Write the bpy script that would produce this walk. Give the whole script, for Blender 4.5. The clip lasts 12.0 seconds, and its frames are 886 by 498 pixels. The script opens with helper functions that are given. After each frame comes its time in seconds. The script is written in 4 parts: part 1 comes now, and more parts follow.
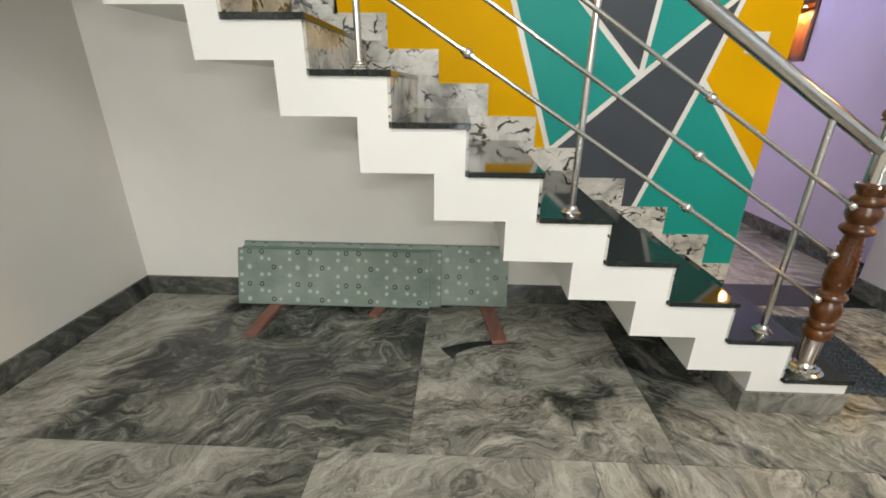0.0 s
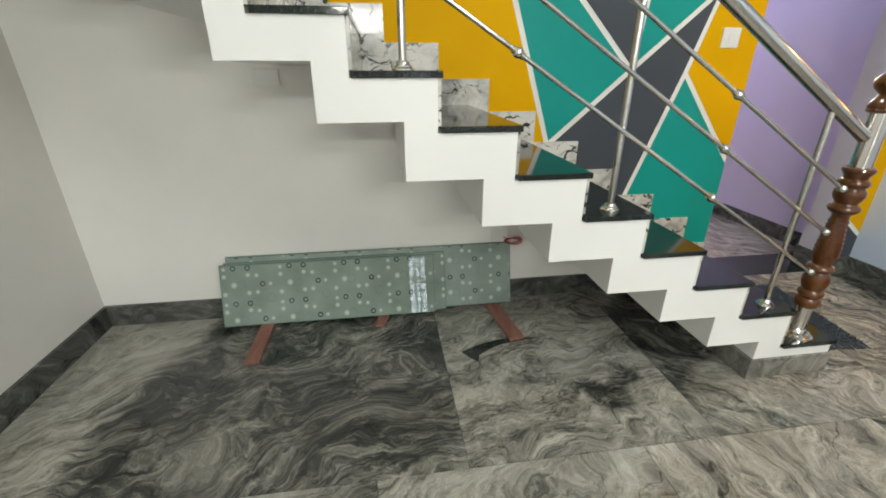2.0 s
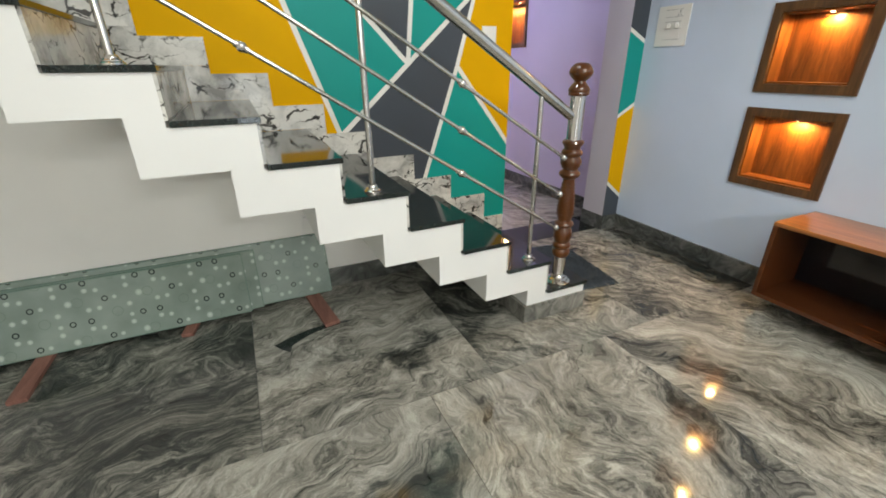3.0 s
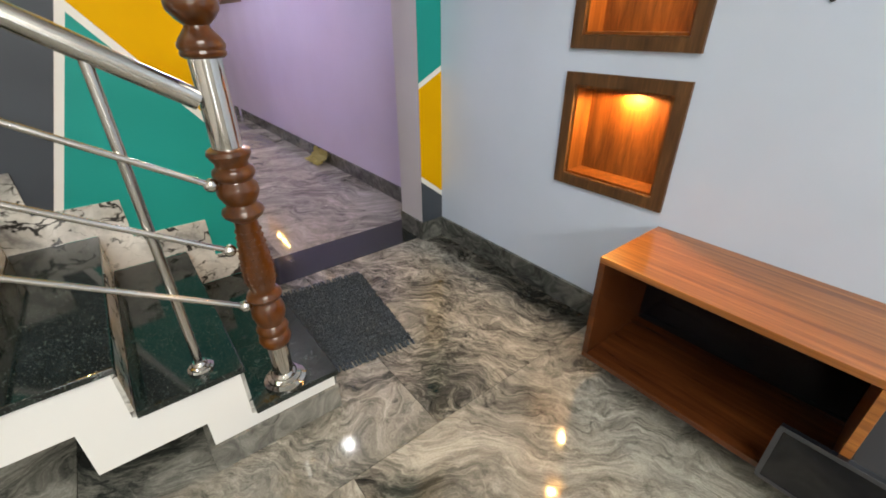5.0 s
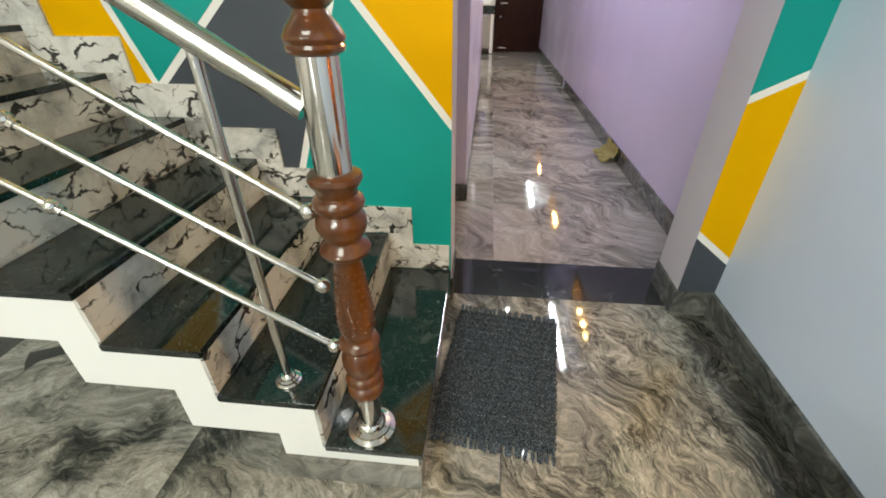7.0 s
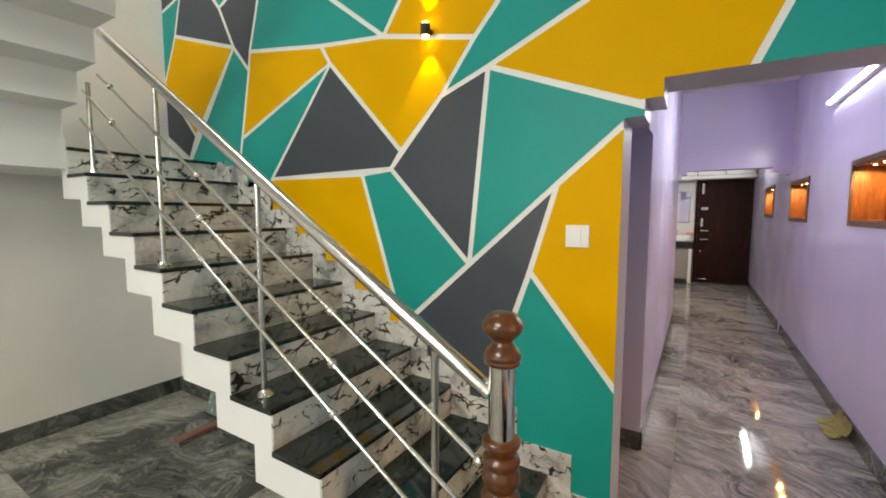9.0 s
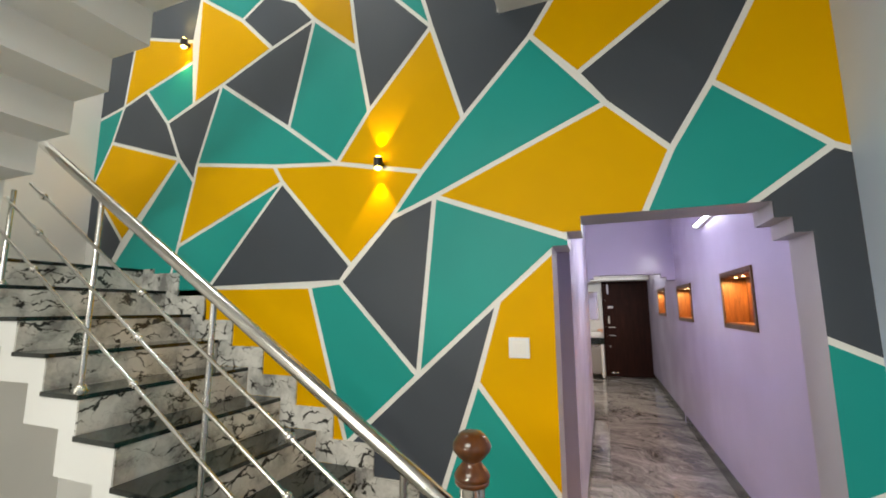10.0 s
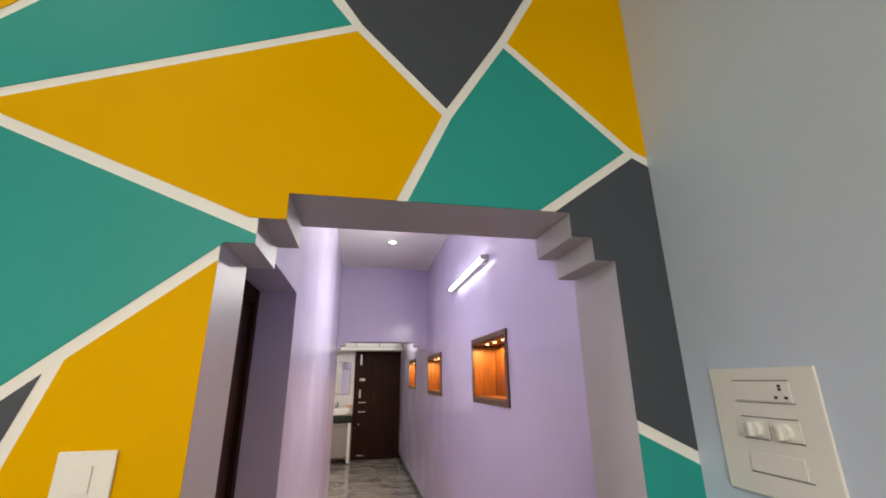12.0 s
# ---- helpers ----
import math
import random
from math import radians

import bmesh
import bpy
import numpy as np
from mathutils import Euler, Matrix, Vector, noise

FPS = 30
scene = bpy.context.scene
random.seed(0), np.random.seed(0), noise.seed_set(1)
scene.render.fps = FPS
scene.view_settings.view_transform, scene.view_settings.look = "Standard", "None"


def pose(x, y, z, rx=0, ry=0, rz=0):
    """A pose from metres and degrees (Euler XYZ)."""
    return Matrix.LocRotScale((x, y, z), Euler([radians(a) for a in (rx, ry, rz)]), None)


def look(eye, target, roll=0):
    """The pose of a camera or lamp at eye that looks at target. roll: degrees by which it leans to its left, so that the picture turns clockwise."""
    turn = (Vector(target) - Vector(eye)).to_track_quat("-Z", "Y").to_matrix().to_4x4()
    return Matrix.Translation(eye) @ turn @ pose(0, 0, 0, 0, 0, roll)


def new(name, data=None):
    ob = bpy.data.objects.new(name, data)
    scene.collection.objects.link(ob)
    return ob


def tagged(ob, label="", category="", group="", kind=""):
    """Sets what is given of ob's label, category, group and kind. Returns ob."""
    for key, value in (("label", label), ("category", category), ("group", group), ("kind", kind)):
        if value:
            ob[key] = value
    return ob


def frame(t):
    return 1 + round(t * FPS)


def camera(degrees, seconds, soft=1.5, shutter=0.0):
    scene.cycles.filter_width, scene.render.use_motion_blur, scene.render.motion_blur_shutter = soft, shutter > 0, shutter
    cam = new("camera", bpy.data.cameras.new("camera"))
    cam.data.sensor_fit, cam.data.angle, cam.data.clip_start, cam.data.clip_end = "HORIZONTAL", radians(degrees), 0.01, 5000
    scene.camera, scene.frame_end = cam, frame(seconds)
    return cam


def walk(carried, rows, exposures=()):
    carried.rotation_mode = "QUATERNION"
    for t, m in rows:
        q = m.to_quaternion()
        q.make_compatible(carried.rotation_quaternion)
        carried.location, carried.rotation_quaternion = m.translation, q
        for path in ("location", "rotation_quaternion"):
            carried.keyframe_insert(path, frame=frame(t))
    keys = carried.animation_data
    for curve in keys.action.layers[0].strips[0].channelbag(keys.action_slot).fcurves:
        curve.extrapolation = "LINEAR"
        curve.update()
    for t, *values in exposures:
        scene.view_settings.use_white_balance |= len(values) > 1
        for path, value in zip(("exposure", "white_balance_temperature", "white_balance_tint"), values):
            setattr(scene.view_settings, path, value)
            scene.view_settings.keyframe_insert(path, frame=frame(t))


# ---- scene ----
U = 0.9  # metres to one unit of the plan below

cam = camera(93.7, 12.0, soft=1.8)
PATH = [
    (0, (0.143, 0.058, 1.355), (0.07, 1.917, 0.62), 0.5),
    (0.5, (-0.091, 0.248, 1.365), (-0.164, 2.092, 0.596), 0.4),
    (1, (-0.313, 0.311, 1.406), (-0.337, 2.154, 0.628), 0.3),
    (1.5, (-0.427, 0.27, 1.42), (-0.342, 2.11, 0.64), 0.3),
    (2, (-0.302, 0.172, 1.4), (-0.041, 1.992, 0.613), 0.0),
    (2.5, (-0.107, -0.016, 1.373), (0.392, 1.754, 0.586), -0.3),
    (3, (0.115, -0.09, 1.39), (0.885, 1.571, 0.584), -0.5),
    (3.5, (0.426, 0.031, 1.377), (1.407, 1.563, 0.547), -0.6),
    (3.7, (0.539, 0.067, 1.361), (1.573, 1.562, 0.526), -0.9),
    (5.5, (1.73, 0.592, 1.281), (2.801, 1.966, 0.296), 0.1),
    (6, (1.849, 0.752, 1.24), (2.599, 2.296, 0.214), 0.0),
    (6.5, (1.916, 0.892, 1.249), (2.201, 2.555, 0.176), 0.2),
    (7, (1.995, 0.879, 1.342), (1.821, 2.566, 0.282), -0.2),
    (8.8, (2.165, 0.642, 1.645), (1.112, 2.316, 1.345), 0.0),
    (9, (2.153, 0.576, 1.678), (1.111, 2.275, 1.507), 0.1),
    (9.5, (2.125, 0.425, 1.744), (1.159, 2.173, 1.839), 0.0),
    (10, (2.09, 0.372, 1.771), (1.386, 2.222, 2.058), -0.3),
    (10.5, (2.084, 0.491, 1.775), (1.88, 2.433, 2.207), -0.5),
    (11, (2.123, 0.731, 1.777), (2.266, 2.653, 2.31), -0.5),
    (11.5, (2.161, 1.064, 1.758), (2.469, 2.951, 2.345), -0.6),
    (12, (2.217, 1.483, 1.756), (2.578, 3.355, 2.362), -0.5),
]
EXPOSURES = [(0, 0.0, 6400, 8), (1, 0.0, 6300, 6), (2.5, 0.0, 6200, 5), (3.5, -0.10, 6300, 8), (5.5, 0.18, 6450, 9), (6.5, 0.30, 6450, 2), (7, 0.28, 6400, 1), (9, -0.1, 6550, 6), (10.5, -0.12, 6550, 6), (12, -0.16, 7000, 9)]
walk(cam, [(t, look(Vector(eye) * U, Vector(target) * U, roll)) for t, eye, target, roll in PATH], EXPOSURES)

# ---- light ----
world = bpy.data.worlds.new("world")
scene.world = world
world.use_nodes = True
sky = world.node_tree.nodes.new("ShaderNodeTexSky")
sky.sky_type, sky.sun_disc, sky.sun_elevation, sky.sun_rotation = "NISHITA", False, radians(40), radians(200)
world.node_tree.links.new(sky.outputs[0], world.node_tree.nodes["Background"].inputs[0])
world.node_tree.nodes["Background"].inputs[1].default_value = 0.1


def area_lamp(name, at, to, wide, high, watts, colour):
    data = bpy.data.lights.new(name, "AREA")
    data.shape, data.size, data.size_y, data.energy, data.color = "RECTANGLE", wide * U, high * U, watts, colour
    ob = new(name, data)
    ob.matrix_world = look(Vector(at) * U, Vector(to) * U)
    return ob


def spot_lamp(name, at, to, watts, colour, degrees, blend=0.4, radius=0.012):
    data = bpy.data.lights.new(name, "SPOT")
    data.energy, data.color, data.spot_size, data.spot_blend, data.shadow_soft_size = watts, colour, radians(degrees), blend, radius
    ob = new(name, data)
    ob.matrix_world = look(Vector(at) * U, Vector(to) * U)
    return ob


WARM_WHITE, COOL, AMBER = (1.0, 0.965, 0.885), (0.96, 0.97, 0.97), (1.0, 0.54, 0.16)
# Next four: added fill lamps, no fitting seen; tuned to brighten hall and stairwell.
area_lamp("hall_fill", (0.9, -3.12, 2.55), (1.1, 0, 1.9), 1.25, 0.08, 34, WARM_WHITE)
area_lamp("hall_fill", (-0.2, -3.12, 2.2), (-0.2, 0, 1.5), 1.25, 0.08, 40, WARM_WHITE)
area_lamp("hall_ceiling_fill", (1.2, -1.0, 3.42), (1.2, -1.0, 0), 1.5, 1.5, 64, WARM_WHITE)
# unseen source, added for the cool light coming down the stairwell
area_lamp("stairwell_fill", (-0.6, 1.95, 6.1), (-0.6, 1.95, 0), 0.6, 0.6, 56, COOL)
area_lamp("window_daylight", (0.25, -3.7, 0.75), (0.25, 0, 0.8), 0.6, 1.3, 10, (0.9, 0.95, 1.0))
area_lamp("passage_tube_lamp", (3.11, 5.28, 2.72), (1.8, 5.28, 2.3), 1.25, 0.04, 31, COOL)
area_lamp("far_room_tube_lamp", (3.11, 10.0, 2.72), (1.8, 10.0, 2.0), 1.25, 0.04, 40, COOL)

# ---- materials ----
def nodes_of(name):
    mat = bpy.data.materials.new(name)
    mat.use_nodes = True
    return mat, mat.node_tree.nodes, mat.node_tree.links, mat.node_tree.nodes["Principled BSDF"]


def add(nodes, kind, **values):
    node = nodes.new("ShaderNode" + kind)
    for key, value in values.items():
        node.inputs[key].default_value = value
    return node


def ramp(nodes, stops):
    node = nodes.new("ShaderNodeValToRGB")
    while len(node.color_ramp.elements) < len(stops):
        node.color_ramp.elements.new(0.5)
    for element, (place, colour) in zip(node.color_ramp.elements, stops):
        element.position, element.color = place, (*colour, 1)
    return node


def coords(nodes, links, scale=(1, 1, 1), turn=(0, 0, 0), vary=False):
    """Object coordinates, shifted piece by piece where vary is set."""
    geo = nodes.new("ShaderNodeTexCoord")
    mapping = nodes.new("ShaderNodeMapping")
    mapping.inputs["Scale"].default_value, mapping.inputs["Rotation"].default_value = scale, turn
    links.new(geo.outputs["Object"], mapping.inputs["Vector"])
    if vary:
        info = nodes.new("ShaderNodeObjectInfo")
        far = nodes.new("ShaderNodeMath")
        far.operation, far.inputs[1].default_value = "MULTIPLY", 37.0
        links.new(info.outputs["Random"], far.inputs[0])
        links.new(far.outputs[0], mapping.inputs["Location"])
    return mapping


def bump(nodes, links, shader, height, strength, distance=0.002):
    node = add(nodes, "Bump", Strength=strength, Distance=distance)
    links.new(height, node.inputs["Height"])
    links.new(node.outputs[0], shader.inputs["Normal"])


def paint(name, colour, rough=0.45, mottle=0.05, relief=0.15, gloss=0.5, uneven=0.07):
    mat, nodes, links, shader = nodes_of(name)
    where = coords(nodes, links)
    big, fine = add(nodes, "TexNoise", Scale=1.6, Detail=4), add(nodes, "TexNoise", Scale=140, Detail=3)
    links.new(where.outputs[0], big.inputs["Vector"]), links.new(where.outputs[0], fine.inputs["Vector"])
    tone = ramp(nodes, [(0.3, [c * (1 - mottle) for c in colour]), (0.7, [min(1, c * (1 + mottle)) for c in colour])])
    links.new(big.outputs[0], tone.inputs[0]), links.new(tone.outputs[0], shader.inputs["Base Color"])
    shine = add(nodes, "MapRange")
    shine.inputs["To Min"].default_value, shine.inputs["To Max"].default_value = max(0.03, rough - uneven), rough + uneven
    links.new(big.outputs[0], shine.inputs["Value"]), links.new(shine.outputs[0], shader.inputs["Roughness"])
    bump(nodes, links, shader, fine.outputs[0], relief, 0.001)
    shader.inputs["Specular IOR Level"].default_value = gloss
    return mat


def metal(name, colour, rough):
    mat, nodes, links, shader = nodes_of(name)
    where = coords(nodes, links)
    smear = add(nodes, "TexNoise", Scale=18, Detail=3)
    links.new(where.outputs[0], smear.inputs["Vector"])
    shine = add(nodes, "MapRange")
    shine.inputs["To Min"].default_value, shine.inputs["To Max"].default_value = rough * 0.6, rough * 1.5
    links.new(smear.outputs[0], shine.inputs["Value"]), links.new(shine.outputs[0], shader.inputs["Roughness"])
    shader.inputs["Base Color"].default_value, shader.inputs["Metallic"].default_value = (*colour, 1), 1
    return mat


def marble(name, stops, scale, rough, warp=1.2, stretch=(1, 1, 1), vary=True, turn=(0, 0, 0), detail=6):
    """Swirling veined stone: bands bent by two layers of noise."""
    mat, nodes, links, shader = nodes_of(name)
    where = coords(nodes, links, (1, 1, 1), turn, vary)
    drift = add(nodes, "TexNoise", Scale=scale * 0.55, Detail=3, Roughness=0.55)
    links.new(where.outputs[0], drift.inputs["Vector"])
    bend = nodes.new("ShaderNodeVectorMath")
    bend.operation = "MULTIPLY_ADD"
    bend.inputs[1].default_value = (warp, warp, warp)
    links.new(drift.outputs["Color"], bend.inputs[0]), links.new(where.outputs[0], bend.inputs[2])
    squash = nodes.new("ShaderNodeMapping")
    squash.inputs["Scale"].default_value = stretch
    links.new(bend.outputs[0], squash.inputs["Vector"])
    band = add(nodes, "TexNoise", Scale=scale * 2.2, Detail=detail, Roughness=0.62, Distortion=1.1)
    links.new(squash.outputs[0], band.inputs["Vector"])
    wide = add(nodes, "TexNoise", Scale=scale * 0.8, Detail=2)
    links.new(bend.outputs[0], wide.inputs["Vector"])
    mixed = nodes.new("ShaderNodeMath")
    mixed.operation, mixed.inputs[2].default_value, mixed.inputs[1].default_value = "MULTIPLY_ADD", -0.225, 0.45
    links.new(wide.outputs[0], mixed.inputs[0])
    total = nodes.new("ShaderNodeMath")
    total.operation = "ADD"
    links.new(band.outputs[0], total.inputs[0]), links.new(mixed.outputs[0], total.inputs[1])
    tone = ramp(nodes, stops)
    links.new(total.outputs[0], tone.inputs[0])
    grain = add(nodes, "TexNoise", Scale=260, Detail=2)
    links.new(where.outputs[0], grain.inputs["Vector"])
    salt = nodes.new("ShaderNodeMix")
    salt.data_type, salt.blend_type = "RGBA", "OVERLAY"
    salt.inputs["Factor"].default_value = 0.35
    links.new(tone.outputs[0], salt.inputs["A"]), links.new(grain.outputs[0], salt.inputs["B"])
    links.new(salt.outputs["Result"], shader.inputs["Base Color"])
    shine = add(nodes, "MapRange")
    shine.inputs["To Min"].default_value, shine.inputs["To Max"].default_value = rough * 0.7, rough * 1.5
    links.new(wide.outputs[0], shine.inputs["Value"]), links.new(shine.outputs[0], shader.inputs["Roughness"])
    return mat


def speckled(mat):
    """Adds pale mineral specks to a dark stone."""
    nodes, links = mat.node_tree.nodes, mat.node_tree.links
    shader = nodes["Principled BSDF"]
    old = shader.inputs["Base Color"].links[0].from_socket
    where = coords(nodes, links)
    dust = add(nodes, "TexNoise", Scale=210, Detail=2)
    links.new(where.outputs[0], dust.inputs["Vector"])
    speck = ramp(nodes, [(0.63, (0, 0, 0)), (0.72, (1, 1, 1))])
    links.new(dust.outputs[0], speck.inputs[0])
    mix = nodes.new("ShaderNodeMix")
    mix.data_type = "RGBA"
    mix.inputs["B"].default_value = (0.13, 0.15, 0.13, 1)
    links.new(speck.outputs[0], mix.inputs["Factor"]), links.new(old, mix.inputs["A"])
    links.new(mix.outputs["Result"], shader.inputs["Base Color"])
    return mat


def gneiss(name, stops, flow=0.0, seed=0.0, bias=0.0, zones=(), spots=(), rough=0.06, scale=1.0, spin=False, gain=1.15):
    """Flowing banded stone. flow: the way the streaks run, in degrees; zones: (direction, offset, half width, strength)
    of wavy dark or pale tracts across the slab, from its middle; spots: (x, y, radius, strength)."""
    mat, nodes, links, shader = nodes_of(name)
    place, flat = nodes.new("ShaderNodeTexCoord"), nodes.new("ShaderNodeVectorMath")
    flat.operation, flat.inputs[1].default_value = "MULTIPLY", (1, 1, 0)
    links.new(place.outputs["Object"], flat.inputs[0])
    shift = nodes.new("ShaderNodeMapping")
    shift.inputs["Location"].default_value = (seed * 3.7, seed * 1.9, seed)
    links.new(flat.outputs[0], shift.inputs["Vector"])
    info = nodes.new("ShaderNodeObjectInfo")
    if spin:
        far, turn = nodes.new("ShaderNodeMath"), nodes.new("ShaderNodeCombineXYZ")
        far.operation, far.inputs[1].default_value = "MULTIPLY", 31.0
        links.new(info.outputs["Random"], far.inputs[0])
        for axis in "XYZ":
            links.new(far.outputs[0], turn.inputs[axis])
        links.new(turn.outputs[0], shift.inputs["Location"])

    def math_node(operation, a, b, c=None):
        node = nodes.new("ShaderNodeMath")
        node.operation = operation
        for k, value in enumerate((a, b, c)):
            if value is None:
                continue
            if isinstance(value, (int, float)):
                node.inputs[k].default_value = value
            else:
                links.new(value, node.inputs[k])
        return node.outputs[0]

    def noise(vector, size, detail, roughness, distortion=0.0):
        node = add(nodes, "TexNoise", Scale=size, Detail=detail, Roughness=roughness, Distortion=distortion)
        links.new(vector, node.inputs["Vector"])
        return node

    def warped(vector, by, amount):
        """The vector pushed about by a coloured noise."""
        centre, push = nodes.new("ShaderNodeVectorMath"), nodes.new("ShaderNodeVectorMath")
        centre.operation, centre.inputs[1].default_value = "SUBTRACT", (0.5, 0.5, 0.5)
        push.operation, push.inputs[1].default_value = "MULTIPLY_ADD", (amount, amount, 0)
        links.new(by.outputs["Color"], centre.inputs[0])
        links.new(centre.outputs[0], push.inputs[0]), links.new(vector, push.inputs[2])
        return push.outputs[0]

    def stretched(vector, along, across):
        turn, size = nodes.new("ShaderNodeMapping"), nodes.new("ShaderNodeMapping")
        turn.inputs["Rotation"].default_value = (0, 0, -radians(flow))
        size.inputs["Scale"].default_value = (along * scale, across * scale, 1)
        links.new(vector, turn.inputs["Vector"]), links.new(turn.outputs[0], size.inputs["Vector"])
        return size.outputs[0]

    at = shift.outputs[0]
    swirl = warped(at, noise(at, 1.5 * scale, 3, 0.5), 0.75 / scale)
    curl = warped(swirl, noise(swirl, 5.5 * scale, 4, 0.6), 0.13 / scale)
    crimp = warped(curl, noise(at, 15 * scale, 4, 0.65), 0.030 / scale)
    band = noise(stretched(crimp, 2.2, 7.0), 1.4, 9, 0.74).outputs[0]
    hair = noise(stretched(crimp, 9.0, 36.0), 1.5, 7, 0.74).outputs[0]
    patch = nodes.new("ShaderNodeMapRange")
    for key, value in (("From Min", 0.36), ("From Max", 0.64), ("To Min", 0.25 * gain), ("To Max", 1.5 * gain)):
        patch.inputs[key].default_value = value
    links.new(noise(swirl, 3.2 * scale, 3, 0.6).outputs[0], patch.inputs["Value"])
    fleck = noise(crimp, 24 * scale, 6, 0.7).outputs[0]
    tract = noise(stretched(swirl, 0.8, 2.0), 1.4, 3, 0.55).outputs[0]
    seam = noise(stretched(curl, 0.7, 2.6), 1.3, 3, 0.5).outputs[0]
    total = math_node("MULTIPLY_ADD", band, 1.25 * gain, 0.61 + bias - 0.30 - 0.825 * gain)
    total = math_node("MULTIPLY_ADD", math_node("SUBTRACT", hair, 0.5), patch.outputs[0], total)
    total = math_node("MULTIPLY_ADD", fleck, 0.40 * gain, total)
    total = math_node("MULTIPLY_ADD", tract, 0.60, total)
    # thin dark seams along one contour and thin pale ones along another
    for level, width, depth in ((0.47, 0.007, -0.20), (0.545, 0.006, 0.14)):
        off = math_node("ABSOLUTE", math_node("SUBTRACT", seam, level), 0.0)
        line = nodes.new("ShaderNodeMapRange")
        for key, value in (("From Min", 0.0), ("From Max", width), ("To Min", depth), ("To Max", 0.0)):
            line.inputs[key].default_value = value
        links.new(off, line.inputs["Value"])
        total = math_node("ADD", total, line.outputs[0])
    loose = warped(flat.outputs[0], noise(at, 3.0, 4, 0.6), 0.34)
    for heading, offset, half, strength in zones:
        dot = nodes.new("ShaderNodeVectorMath")
        dot.operation = "DOT_PRODUCT"
        dot.inputs[1].default_value = (math.cos(radians(heading)), math.sin(radians(heading)), 0)
        links.new(loose, dot.inputs[0])
        edge = nodes.new("ShaderNodeMapRange")
        edge.interpolation_type = "SMOOTHSTEP"
        for key, value in (("From Min", half), ("From Max", half + 0.10), ("To Min", strength), ("To Max", 0.0)):
            edge.inputs[key].default_value = value
        links.new(math_node("ABSOLUTE", math_node("SUBTRACT", dot.outputs["Value"], offset), 0.0), edge.inputs["Value"])
        total = math_node("ADD", total, edge.outputs[0])
    for x, y, radius, strength in spots:
        away, edge = nodes.new("ShaderNodeVectorMath"), nodes.new("ShaderNodeMapRange")
        away.operation, away.inputs[1].default_value = "DISTANCE", (x, y, 0)
        links.new(loose, away.inputs[0]), links.new(away.outputs["Value"], edge.inputs["Value"])
        for key, value in (("From Min", radius), ("From Max", radius + 0.05), ("To Min", strength), ("To Max", 0.0)):
            edge.inputs[key].default_value = value
        total = math_node("ADD", total, edge.outputs[0])
    tone = ramp(nodes, stops)
    links.new(total, tone.inputs[0])
    grain = noise(at, 150, 4, 0.8).outputs[0]
    salt = nodes.new("ShaderNodeMix")
    salt.data_type, salt.blend_type = "RGBA", "OVERLAY"
    salt.inputs["Factor"].default_value = 0.5
    links.new(tone.outputs[0], salt.inputs["A"]), links.new(grain, salt.inputs["B"])
    links.new(salt.outputs["Result"], shader.inputs["Base Color"])
    shine = add(nodes, "MapRange")
    shine.inputs["To Min"].default_value, shine.inputs["To Max"].default_value = rough * 0.5, rough * 1.7
    links.new(noise(at, 3.5, 4, 0.5).outputs[0], shine.inputs["Value"]), links.new(shine.outputs[0], shader.inputs["Roughness"])
    return mat


